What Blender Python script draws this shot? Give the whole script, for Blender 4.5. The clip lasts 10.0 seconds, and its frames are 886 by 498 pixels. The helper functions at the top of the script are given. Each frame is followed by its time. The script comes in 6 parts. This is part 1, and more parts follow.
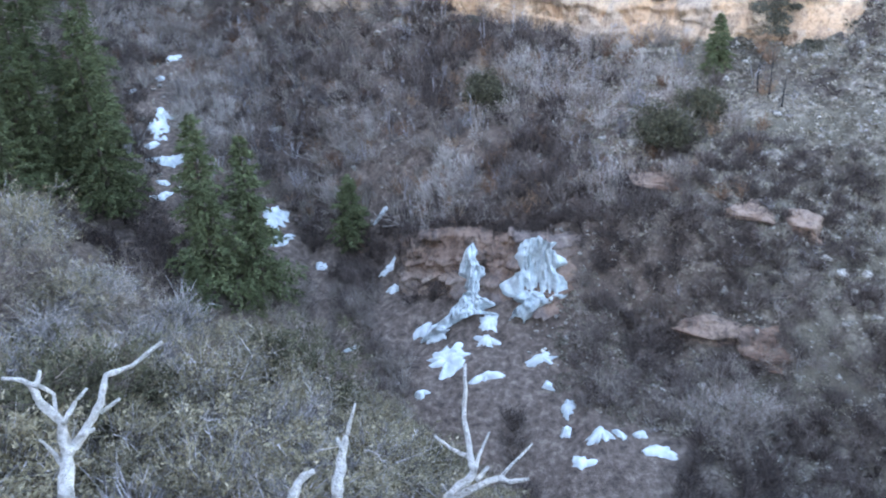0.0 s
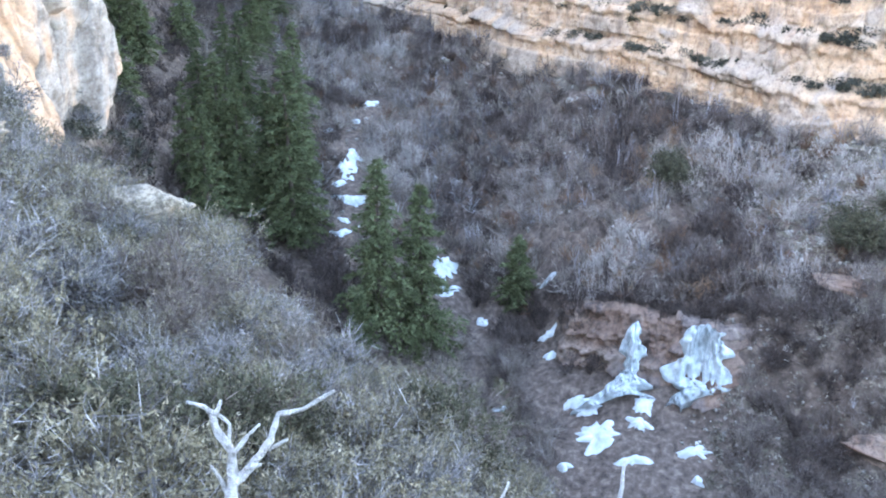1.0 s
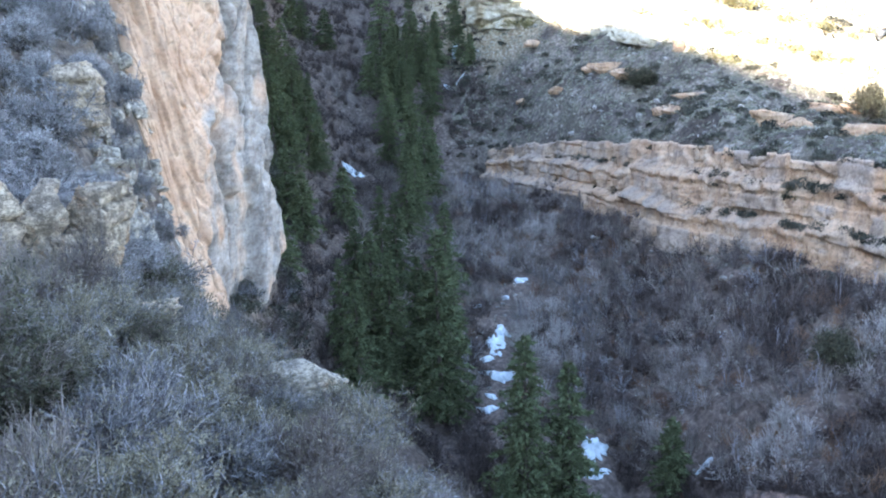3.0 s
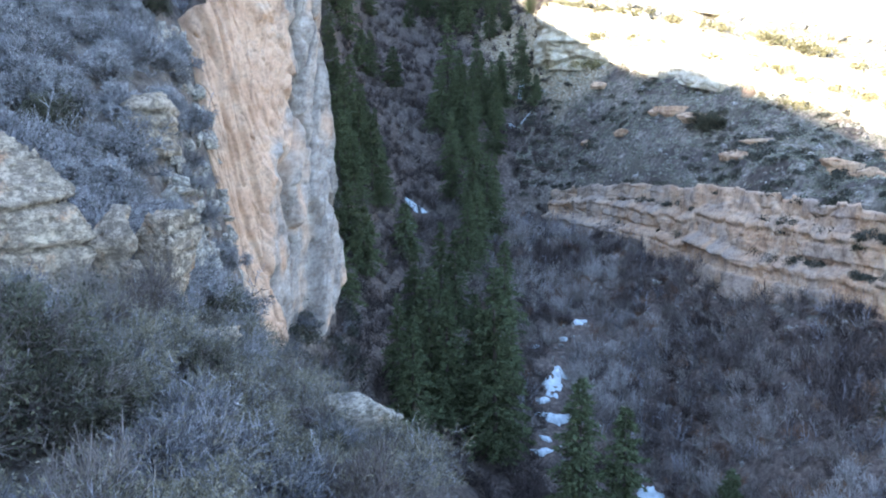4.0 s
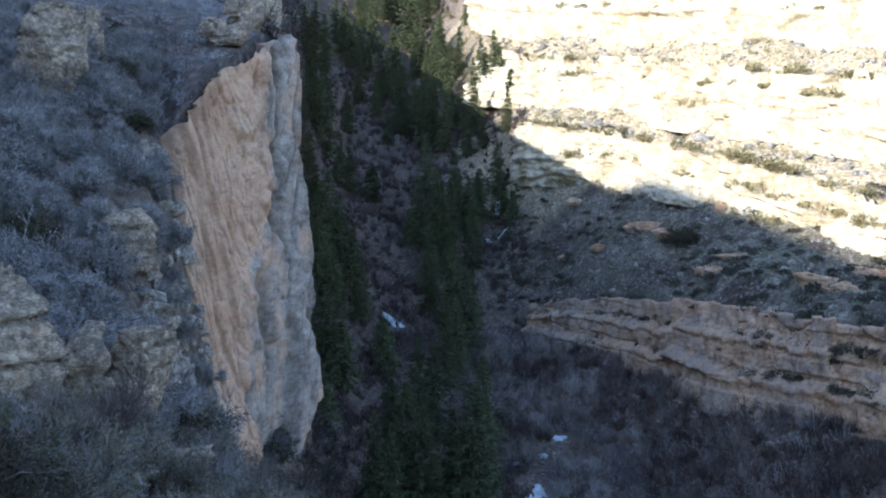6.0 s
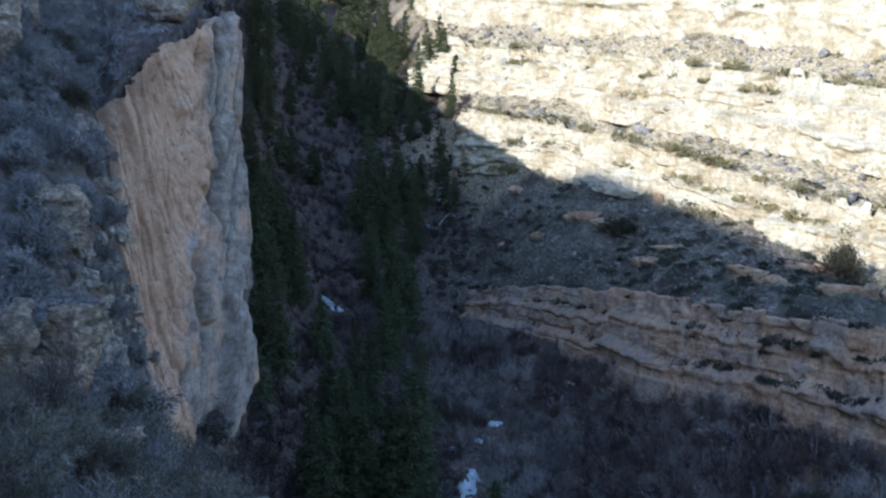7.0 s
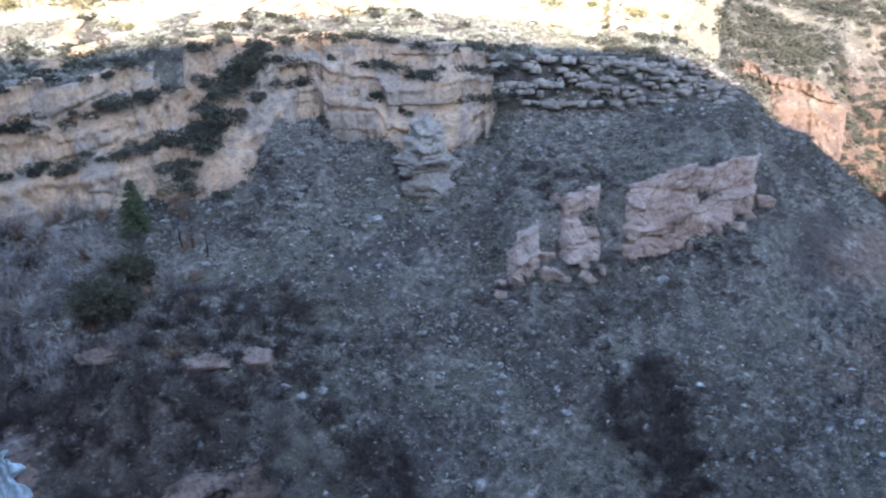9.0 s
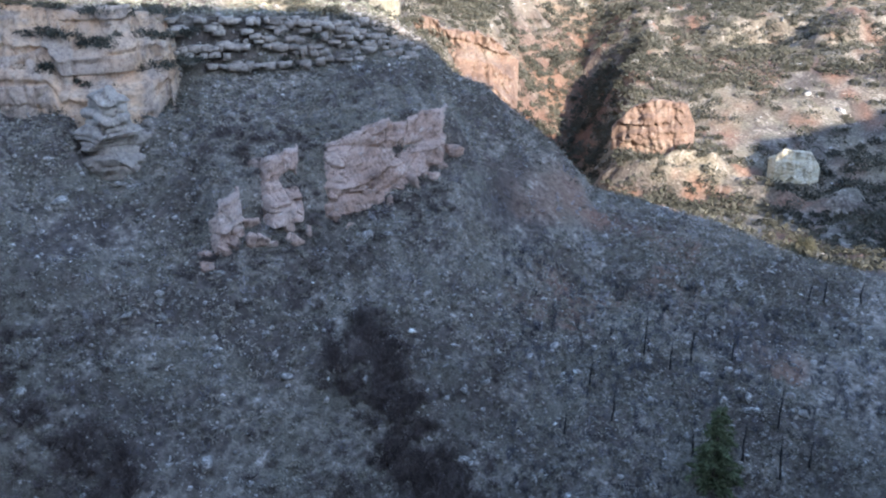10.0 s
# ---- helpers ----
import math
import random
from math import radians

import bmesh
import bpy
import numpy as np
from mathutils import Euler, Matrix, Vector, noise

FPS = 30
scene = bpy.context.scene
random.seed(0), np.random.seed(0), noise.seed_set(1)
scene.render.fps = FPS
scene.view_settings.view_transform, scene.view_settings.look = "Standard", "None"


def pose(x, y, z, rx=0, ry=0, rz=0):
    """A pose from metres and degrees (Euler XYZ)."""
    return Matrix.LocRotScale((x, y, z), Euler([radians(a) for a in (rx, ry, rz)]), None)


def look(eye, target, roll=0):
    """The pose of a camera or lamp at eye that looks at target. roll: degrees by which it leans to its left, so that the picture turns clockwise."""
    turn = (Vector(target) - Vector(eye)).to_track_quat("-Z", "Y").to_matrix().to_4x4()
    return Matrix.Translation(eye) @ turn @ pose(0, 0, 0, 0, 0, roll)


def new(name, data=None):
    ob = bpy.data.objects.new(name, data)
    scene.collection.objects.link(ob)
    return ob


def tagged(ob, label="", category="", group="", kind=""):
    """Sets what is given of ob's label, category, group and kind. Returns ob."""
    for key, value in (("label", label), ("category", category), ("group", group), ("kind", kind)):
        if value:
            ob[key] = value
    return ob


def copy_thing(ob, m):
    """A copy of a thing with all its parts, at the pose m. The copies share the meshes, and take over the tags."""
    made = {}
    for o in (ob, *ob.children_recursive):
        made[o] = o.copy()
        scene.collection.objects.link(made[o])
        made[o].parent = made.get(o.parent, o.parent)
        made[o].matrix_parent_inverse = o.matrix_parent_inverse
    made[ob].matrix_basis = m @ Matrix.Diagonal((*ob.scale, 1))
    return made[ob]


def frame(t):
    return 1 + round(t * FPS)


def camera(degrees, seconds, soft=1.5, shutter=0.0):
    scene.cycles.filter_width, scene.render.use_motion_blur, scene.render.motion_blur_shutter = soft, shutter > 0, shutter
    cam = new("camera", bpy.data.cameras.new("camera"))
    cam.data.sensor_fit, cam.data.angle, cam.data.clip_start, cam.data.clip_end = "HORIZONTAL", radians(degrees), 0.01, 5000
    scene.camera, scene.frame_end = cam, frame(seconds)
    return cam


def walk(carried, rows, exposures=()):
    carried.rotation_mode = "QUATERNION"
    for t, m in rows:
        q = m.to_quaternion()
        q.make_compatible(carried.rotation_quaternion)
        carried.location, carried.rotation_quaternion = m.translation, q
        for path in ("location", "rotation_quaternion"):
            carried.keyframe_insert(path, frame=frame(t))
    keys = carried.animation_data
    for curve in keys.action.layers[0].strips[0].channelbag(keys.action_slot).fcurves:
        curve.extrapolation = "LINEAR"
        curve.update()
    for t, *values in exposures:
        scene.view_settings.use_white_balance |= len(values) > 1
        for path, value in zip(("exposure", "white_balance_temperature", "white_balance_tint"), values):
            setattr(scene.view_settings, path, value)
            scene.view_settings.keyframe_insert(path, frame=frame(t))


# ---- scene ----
# ---------------------------------------------------------------- camera
cam = camera(50.8, 10.0, soft=2.0, shutter=0.12)
# seconds, eye (m), yaw to the left, pitch, roll (degrees)
ROWS = [
    (0.0, 0.000, 0.000, 0.000, 0.00, -29.08, -2.36),
    (0.5, -0.020, 0.000, 0.030, 6.89, -26.90, -1.47),
    (1.0, -0.045, 0.000, 0.065, 11.34, -25.17, 0.43),
    (1.5, -0.070, 0.000, 0.100, 15.45, -21.32, 1.71),
    (2.0, -0.075, 0.000, 0.110, 16.49, -17.49, 1.99),
    (2.5, -0.080, 0.000, 0.120, 19.36, -17.05, -1.54),
    (2.7, -0.081, 0.000, 0.121, 19.93, -15.96, -1.91),
    (4.0, -0.085, 0.000, 0.130, 24.50, -11.94, -0.60),
    (4.5, -0.087, 0.000, 0.140, 26.04, -10.86, -0.24),
    (5.0, -0.088, 0.000, 0.150, 27.92, -10.50, -0.11),
    (5.5, -0.090, 0.000, 0.160, 25.70, -6.78, -0.03),
    (5.7, -0.086, 0.000, 0.159, 24.07, -5.90, -0.44),
    (6.8, -0.064, 0.000, 0.151, 21.74, -3.41, 0.18),
    (7.0, -0.060, 0.000, 0.150, 19.41, -5.82, 1.25),
    (7.5, -0.030, 0.000, 0.125, 11.21, -11.24, 1.84),
    (8.0, 0.000, 0.000, 0.100, -1.49, -17.93, 1.09),
    (8.2, 0.010, 0.000, 0.088, -7.35, -18.82, -0.37),
    (8.5, 0.025, 0.000, 0.070, -18.60, -20.14, -2.02),
    (8.7, 0.035, 0.000, 0.058, -27.01, -20.11, -2.65),
    (9.0, 0.050, 0.000, 0.040, -36.43, -20.43, -1.25),
    (9.5, 0.060, -0.010, 0.020, -47.99, -21.20, -1.12),
    (10.0, 0.070, -0.020, 0.000, -55.65, -22.93, 0.07),
]
# seconds, stops, white balance (kelvin, tint)
EXPOSURES = [(0.0, 3.95, 7600, 14), (0.5, 4.0, 7500, 14), (1.0, 4.3, 7400, 13), (1.5, 4.38, 7150, 13), (2.0, 3.95, 6700, 12), (2.7, 3.65, 6600, 11), (4.0, 3.27, 6200, 11), (5.0, 3.1, 6150, 11), (5.5, 2.88, 6050, 11), (5.7, 2.5, 6000, 11),
             (6.8, 1.5, 5550, 10), (7.5, 1.52, 5750, 11), (8.0, 2.4, 6300, 13), (8.5, 2.8, 6350, 12), (9.0, 2.8, 6200, 13), (9.5, 2.7, 6200, 13), (10.0, 2.7, 6300, 13)]
walk(cam, [(t, pose(x, y, z, 0, 0, yaw) @ pose(0, 0, 0, 90 + pitch) @ pose(0, 0, 0, 0, 0, roll))
           for t, x, y, z, yaw, pitch, roll in ROWS], EXPOSURES)

# ---------------------------------------------------------------- daylight
SUN_YAW, SUN_HEIGHT = 150.0, 24.0       # direction towards the sun: degrees left of +y, and above the horizon
world = bpy.data.worlds.new("sky")
scene.world = world
world.use_nodes = True
wn = world.node_tree.nodes
sky = wn.new("ShaderNodeTexSky")
sky.sky_type, sky.sun_disc = "NISHITA", False
sky.sun_elevation, sky.sun_rotation = radians(SUN_HEIGHT), radians(-SUN_YAW)
sky.air_density, sky.dust_density, sky.altitude = 1.0, 1.0, 1500.0
wn["Background"].inputs["Strength"].default_value = 0.15
world.node_tree.links.new(sky.outputs[0], wn["Background"].inputs[0])
to_sun = Vector((-math.sin(radians(SUN_YAW)) * math.cos(radians(SUN_HEIGHT)),
                 math.cos(radians(SUN_YAW)) * math.cos(radians(SUN_HEIGHT)), math.sin(radians(SUN_HEIGHT))))
sun_data = bpy.data.lights.new("sun", "SUN")
sun_data.energy, sun_data.angle, sun_data.color = 2.5, radians(0.53), (1.0, 0.93, 0.83)
sun = new("sun", sun_data)
sun.matrix_world = look(to_sun * 600, (0, 0, 0))

# ---------------------------------------------------------------- helpers


def lattice(ix, iy, iz, seed):
    h = (ix * 374761393 + iy * 668265263 + iz * 2147483647 + seed * 1274126177) & 0xFFFFFFFF
    h = ((h ^ (h >> 13)) * 1274126177) & 0xFFFFFFFF
    h = ((h ^ (h >> 16)) * 2246822519) & 0xFFFFFFFF
    return ((h ^ (h >> 15)) & 0xFFFFFF) / float(0xFFFFFF)


def vnoise(x, y, z=0.0, seed=0):
    """Smooth value noise, -1 to 1."""
    x, y, z = np.broadcast_arrays(np.asarray(x, float), np.asarray(y, float), np.asarray(z, float))
    fx, fy, fz = np.floor(x), np.floor(y), np.floor(z)
    ix, iy, iz = fx.astype(np.int64), fy.astype(np.int64), fz.astype(np.int64)
    u, v, w = x - fx, y - fy, z - fz
    u, v, w = u * u * (3 - 2 * u), v * v * (3 - 2 * v), w * w * (3 - 2 * w)
    out = 0
    for a in (0, 1):
        for b in (0, 1):
            for c in (0, 1):
                k = (u if a else 1 - u) * (v if b else 1 - v) * (w if c else 1 - w)
                out = out + k * lattice(ix + a, iy + b, iz + c, seed)
    return 2 * out - 1


def fbm(x, y, z=0.0, octaves=4, seed=0, gain=0.5):
    total, amp = 0, 1.0
    for i in range(octaves):
        total = total + amp * vnoise(np.asarray(x) * 2**i, np.asarray(y) * 2**i, np.asarray(z) * 2**i, seed + i)
        amp *= gain
    return total


def mesh_from(name, verts, faces, material, smooth=False, tint=None):
    """A mesh from an array of places and an array of triangles or quads. tint: a number a point, for the plants' colour."""
    verts, faces = np.asarray(verts, np.float32), np.asarray(faces, np.int32)
    me = bpy.data.meshes.new(name)
    n, k = faces.shape
    me.vertices.add(len(verts))
    me.vertices.foreach_set("co", verts.ravel())
    me.loops.add(n * k)
    me.loops.foreach_set("vertex_index", faces.ravel())
    me.polygons.add(n)
    me.polygons.foreach_set("loop_start", np.arange(n, dtype=np.int32) * k)
    me.polygons.foreach_set("loop_total", np.full(n, k, np.int32))
    if smooth:
        me.polygons.foreach_set("use_smooth", np.ones(n, bool))
    me.update(calc_edges=True)
    if tint is not None:
        me.attributes.new("tint", "FLOAT", "POINT").data.foreach_set("value", np.asarray(tint, np.float32))
    me.materials.append(material)
    return me


def part(name, data, parent, label=""):
    """Links mesh data as one part under a thing."""
    ob = new(name, data)
    ob.parent = parent
    return tagged(ob, label)


def grid_faces(rows, cols):
    i = np.arange(rows * cols).reshape(rows, cols)
    return np.stack([i[:-1, :-1], i[:-1, 1:], i[1:, 1:], i[1:, :-1]], -1).reshape(-1, 4)
# ---------------------------------------------------------------- materials
def material(name, rough=0.9):
    m = bpy.data.materials.new(name)
    m.use_nodes = True
    t = m.node_tree
    b = t.nodes["Principled BSDF"]
    b.inputs["Roughness"].default_value = rough
    b.inputs["Specular IOR Level"].default_value = 0.2
    return m, t, b


def nd(t, kind, **sets):
    n = t.nodes.new(kind)
    for k, v in sets.items():
        n.inputs[k.replace("_", " ")].default_value = v
    return n


def tex(t, coords, scale, detail=4.0, stretch=(1, 1, 1), rough=0.6):
    m = nd(t, "ShaderNodeMapping", Scale=tuple(scale * s for s in stretch))
    t.links.new(coords, m.inputs["Vector"])
    n = nd(t, "ShaderNodeTexNoise", Scale=1.0, Detail=detail, Roughness=rough)
    t.links.new(m.outputs[0], n.inputs["Vector"])
    return n.outputs["Fac"]


def ramp(t, fac, stops):
    r = t.nodes.new("ShaderNodeValToRGB")
    e = r.color_ramp.elements
    while len(e) < len(stops):
        e.new(0.5)
    for s, (p, c) in zip(e, stops):
        s.position, s.color = p, (*c, 1)
    t.links.new(fac, r.inputs["Fac"])
    return r.outputs["Color"]


def mix(t, fac, a, b, kind="MIX"):
    m = t.nodes.new("ShaderNodeMix")
    m.data_type, m.blend_type = "RGBA", kind
    for sock, val in ((m.inputs[0], fac), (m.inputs[6], a), (m.inputs[7], b)):
        if isinstance(val, (int, float)):
            sock.default_value = val
        elif isinstance(val, tuple):
            sock.default_value = (*val, 1)
        else:
            t.links.new(val, sock)
    return m.outputs[2]


def bump(t, b, height, strength=0.5, distance=0.1):
    n = nd(t, "ShaderNodeBump", Strength=strength, Distance=distance)
    t.links.new(height, n.inputs["Height"])
    t.links.new(n.outputs[0], b.inputs["Normal"])


def coords(t, world_space=True):
    if world_space:
        return t.nodes.new("ShaderNodeNewGeometry").outputs["Position"]
    return t.nodes.new("ShaderNodeTexCoord").outputs["Object"]


def island(t):
    return t.nodes.new("ShaderNodeNewGeometry").outputs["Random Per Island"]


def ground_material():
    m, t, b = material("soil and scree", 0.95)
    p = coords(t)
    zone = t.nodes.new("ShaderNodeAttribute")
    zone.attribute_name = "soil"
    sep = t.nodes.new("ShaderNodeSeparateColor")
    t.links.new(zone.outputs["Color"], sep.inputs[0])
    coarse, fine, grit = tex(t, p, 0.25, 5), tex(t, p, 2.2, 6), tex(t, p, 9.0, 4)
    litter = ramp(t, fine, [(0.3, (0.05, 0.038, 0.032)), (0.55, (0.145, 0.11, 0.09)), (0.8, (0.30, 0.24, 0.195))])
    scree = ramp(t, mix(t, 0.45, fine, tex(t, p, 0.9, 5, rough=0.7)), [(0.36, (0.04, 0.034, 0.029)), (0.47, (0.125, 0.106, 0.086)), (0.56, (0.245, 0.212, 0.174)), (0.68, (0.50, 0.45, 0.39))])
    green = ramp(t, grit, [(0.35, (0.06, 0.053, 0.04)), (0.7, (0.185, 0.165, 0.122))])
    green_fac = ramp(t, coarse, [(0.42, (0, 0, 0)), (0.6, (0.8, 0.8, 0.8))])
    scree = mix(t, green_fac, scree, green)
    soil = ramp(t, fine, [(0.35, (0.035, 0.027, 0.024)), (0.7, (0.11, 0.088, 0.074))])
    scree = mix(t, ramp(t, tex(t, p, 0.16, 8, rough=0.7), [(0.47, (0, 0, 0)), (0.56, (0.85, 0.85, 0.85))]), scree, soil)
    pale = ramp(t, fine, [(0.34, (0.20, 0.15, 0.08)), (0.48, (0.36, 0.285, 0.17)), (0.62, (0.54, 0.465, 0.33))])
    red = ramp(t, fine, [(0.3, (0.11, 0.055, 0.035)), (0.7, (0.26, 0.13, 0.08))])
    c = mix(t, sep.outputs[0], litter, scree)
    c = mix(t, sep.outputs[1], c, pale)
    c = mix(t, sep.outputs[2], c, red)
    t.links.new(c, b.inputs["Base Color"])
    bump(t, b, mix(t, 0.5, fine, grit), 0.9, 0.25)
    return m


def rock_material(name, stops, dark, pale=(0.5, 0.46, 0.42), streak=0.6, blocks=None):
    """Cliff rock: blotches of tint, faint bedding, water streaks down the face, pale scars and dark grain."""
    m, t, b = material(name, 0.88)
    p = coords(t)
    big, layer = tex(t, p, 0.22, 5), tex(t, p, 1.0, 5, (0.3, 0.3, 1.9))
    mid, grain = tex(t, p, 1.2, 8, rough=0.72), tex(t, p, 3.2, 8, rough=0.75)
    run = tex(t, p, 0.8, 6, (1.3, 1.3, 0.22), 0.7)
    c = ramp(t, mix(t, 0.35, big, layer), stops)
    if blocks:
        at = t.nodes.new("ShaderNodeAttribute")
        at.attribute_name = "tint"
        c = mix(t, ramp(t, at.outputs["Fac"], [(0.45, (0, 0, 0)), (0.95, (0.8, 0.8, 0.8))]), c, blocks)
    c = mix(t, ramp(t, mid, [(0.56, (0, 0, 0)), (0.7, (0.75, 0.75, 0.75))]), c, pale)
    c = mix(t, ramp(t, run, [(0.5, (0, 0, 0)), (0.66, (streak, streak, streak))]), c, dark)
    c = mix(t, ramp(t, grain, [(0.36, (0.55, 0.55, 0.55)), (0.5, (0, 0, 0))]), c, tuple(0.7 * x for x in dark))
    seam = tex(t, p, 0.55, 8, (1.3, 1.3, 0.7), 0.75)
    c = mix(t, ramp(t, seam, [(0.488, (0, 0, 0)), (0.5, (0.55, 0.55, 0.55)), (0.512, (0, 0, 0))]), c, tuple(0.45 * x for x in dark))
    t.links.new(c, b.inputs["Base Color"])
    crack = nd(t, "ShaderNodeTexVoronoi", Scale=1.1)
    crack.feature = "DISTANCE_TO_EDGE"
    t.links.new(p, crack.inputs["Vector"])
    rough = mix(t, 0.3, grain, crack.outputs["Distance"])
    bump(t, b, mix(t, 0.35, rough, mid), 0.8, 0.16)
    return m


def wall_material():
    """Smooth orange sandstone, mottled pink to tan, with faint stains down the face, hairline cracks and grey slabs."""
    m, t, b = material("orange sandstone", 0.9)
    p = coords(t)
    big, mid, grain = tex(t, p, 0.35, 6, (1, 0.5, 1)), tex(t, p, 1.6, 8, (1, 0.45, 1), 0.74), tex(t, p, 5.5, 6, (1, 0.45, 1), 0.72)
    c = ramp(t, mix(t, 0.4, big, mid), [(0.36, (0.36, 0.205, 0.12)), (0.46, (0.53, 0.325, 0.205)), (0.54, (0.61, 0.40, 0.265)), (0.64, (0.50, 0.38, 0.28))])
    stain = tex(t, p, 1.0, 7, (1, 0.45, 0.7), 0.72)
    c = mix(t, ramp(t, stain, [(0.54, (0, 0, 0)), (0.66, (0.6, 0.6, 0.6))]), c, (0.27, 0.175, 0.12))
    at = t.nodes.new("ShaderNodeAttribute")
    at.attribute_name = "tint"
    slabs = ramp(t, mid, [(0.36, (0.15, 0.126, 0.105)), (0.5, (0.31, 0.262, 0.218)), (0.64, (0.47, 0.40, 0.335))])
    c = mix(t, ramp(t, at.outputs["Fac"], [(0.15, (0, 0, 0)), (0.7, (0.95, 0.95, 0.95))]), c, slabs)
    c = mix(t, ramp(t, grain, [(0.36, (0.45, 0.45, 0.45)), (0.48, (0, 0, 0))]), c, (0.22, 0.145, 0.105))
    seam = tex(t, p, 0.7, 8, (1.2, 0.55, 0.8), 0.75)
    c = mix(t, ramp(t, seam, [(0.49, (0, 0, 0)), (0.5, (0.55, 0.55, 0.55)), (0.51, (0, 0, 0))]), c, (0.16, 0.10, 0.07))
    t.links.new(c, b.inputs["Base Color"])
    bump(t, b, mix(t, 0.5, grain, mid), 0.7, 0.12)
    return m


def stone_material(name, a, c, lichen):
    """Weathered stone: pale and grey patches, rusty lichen, dark cracks."""
    m, t, b = material(name, 0.9)
    p, r = coords(t), island(t)
    base = mix(t, r, a, c)
    spots = ramp(t, tex(t, p, 4.5, 10, rough=0.75), [(0.46, (0, 0, 0)), (0.56, (0.9, 0.9, 0.9))])
    base = mix(t, spots, base, lichen)
    rust = ramp(t, tex(t, p, 1.1, 8, rough=0.75), [(0.55, (0, 0, 0)), (0.66, (0.7, 0.7, 0.7))])
    base = mix(t, rust, base, tuple(q * k for q, k in zip(a, (1.0, 0.62, 0.36))))
    fine = tex(t, p, 8.0, 6, rough=0.75)
    base = mix(t, ramp(t, fine, [(0.40, (0.75, 0.75, 0.75)), (0.52, (0, 0, 0))]), base, tuple(0.3 * x for x in a))
    seam = tex(t, p, 1.0, 6, (1.2, 1.2, 4.0), 0.7)
    base = mix(t, ramp(t, seam, [(0.475, (0, 0, 0)), (0.5, (0.75, 0.75, 0.75)), (0.525, (0, 0, 0))]), base, tuple(0.3 * x for x in a))
    split = tex(t, p, 2.0, 8, (1, 1, 2.6), 0.78)
    base = mix(t, ramp(t, split, [(0.48, (0, 0, 0)), (0.5, (0.85, 0.85, 0.85)), (0.52, (0, 0, 0))]), base, tuple(0.16 * x for x in a))
    bleached = ramp(t, tex(t, p, 0.8, 6, (1, 1, 2.0), 0.7), [(0.6, (0, 0, 0)), (0.66, (0.8, 0.8, 0.8))])
    base = mix(t, bleached, base, tuple(min(0.75, 1.35 * x) for x in c))
    t.links.new(base, b.inputs["Base Color"])
    bump(t, b, mix(t, 0.5, mix(t, 0.5, fine, split), seam), 1.0, 0.2)
    return m


def plant_material(name, colours, by="object", spread=0.4, rough=0.85):
    """Leaves, needles or twigs: the tint varies from plant to plant and from piece to piece."""
    m, t, b = material(name, rough)
    if by == "object":
        own = t.nodes.new("ShaderNodeObjectInfo").outputs["Random"]
    else:
        at = t.nodes.new("ShaderNodeAttribute")
        at.attribute_name = "tint"
        own = at.outputs["Fac"]
    k = t.nodes.new("ShaderNodeMath")
    k.operation = "MULTIPLY_ADD"
    t.links.new(island(t), k.inputs[0])
    k.inputs[1].default_value = spread
    scaled = t.nodes.new("ShaderNodeMath")
    scaled.operation = "MULTIPLY"
    t.links.new(own, scaled.inputs[0])
    scaled.inputs[1].default_value = 1.0 - spread
    t.links.new(scaled.outputs[0], k.inputs[2])
    n = len(colours)
    c = ramp(t, k.outputs[0], [(0.06 + 0.88 * i / max(1, n - 1), q) for i, q in enumerate(colours)])
    t.links.new(c, b.inputs["Base Color"])
    return m


def plain_material(name, a, c, scale=4.0, rough=0.6):
    m, t, b = material(name, rough)
    f = tex(t, coords(t), scale, 6)
    t.links.new(ramp(t, f, [(0.3, a), (0.7, c)]), b.inputs["Base Color"])
    bump(t, b, f, 0.8, 0.08)
    return m


M_GROUND = ground_material()
M_BAND = rock_material("tan sandstone", [(0.32, (0.28, 0.175, 0.11)), (0.44, (0.48, 0.30, 0.18)), (0.56, (0.53, 0.365, 0.235)), (0.68, (0.38, 0.325, 0.285))], (0.13, 0.098, 0.082), (0.55, 0.46, 0.35), 0.6, blocks=(0.33, 0.265, 0.21))
M_WALL = wall_material()
M_LEDGE = rock_material("grey-white limestone", [(0.3, (0.17, 0.14, 0.115)), (0.48, (0.31, 0.262, 0.215)), (0.66, (0.42, 0.365, 0.305))], (0.10, 0.083, 0.07), (0.46, 0.40, 0.335), 0.4)
M_SPUR = rock_material("pale pink sandstone", [(0.3, (0.17, 0.105, 0.075)), (0.44, (0.32, 0.21, 0.155)), (0.56, (0.42, 0.30, 0.235)), (0.7, (0.36, 0.29, 0.23))], (0.10, 0.07, 0.058), (0.54, 0.45, 0.38), 0.45)
M_PALE = rock_material("pale sandstone", [(0.32, (0.27, 0.20, 0.115)), (0.44, (0.44, 0.37, 0.24)), (0.56, (0.55, 0.50, 0.38))], (0.24, 0.185, 0.105), (0.6, 0.56, 0.48), 0.5)
M_PINK = rock_material("pink sandstone", [(0.3, (0.13, 0.082, 0.062)), (0.46, (0.23, 0.15, 0.112)), (0.58, (0.28, 0.205, 0.162)), (0.7, (0.18, 0.155, 0.14))], (0.06, 0.047, 0.042), (0.33, 0.27, 0.22), 0.85, blocks=(0.16, 0.13, 0.12))
M_RED = rock_material("red sandstone", [(0.3, (0.10, 0.062, 0.046)), (0.5, (0.185, 0.118, 0.083)), (0.7, (0.27, 0.215, 0.165))], (0.07, 0.05, 0.042), (0.36, 0.31, 0.25))
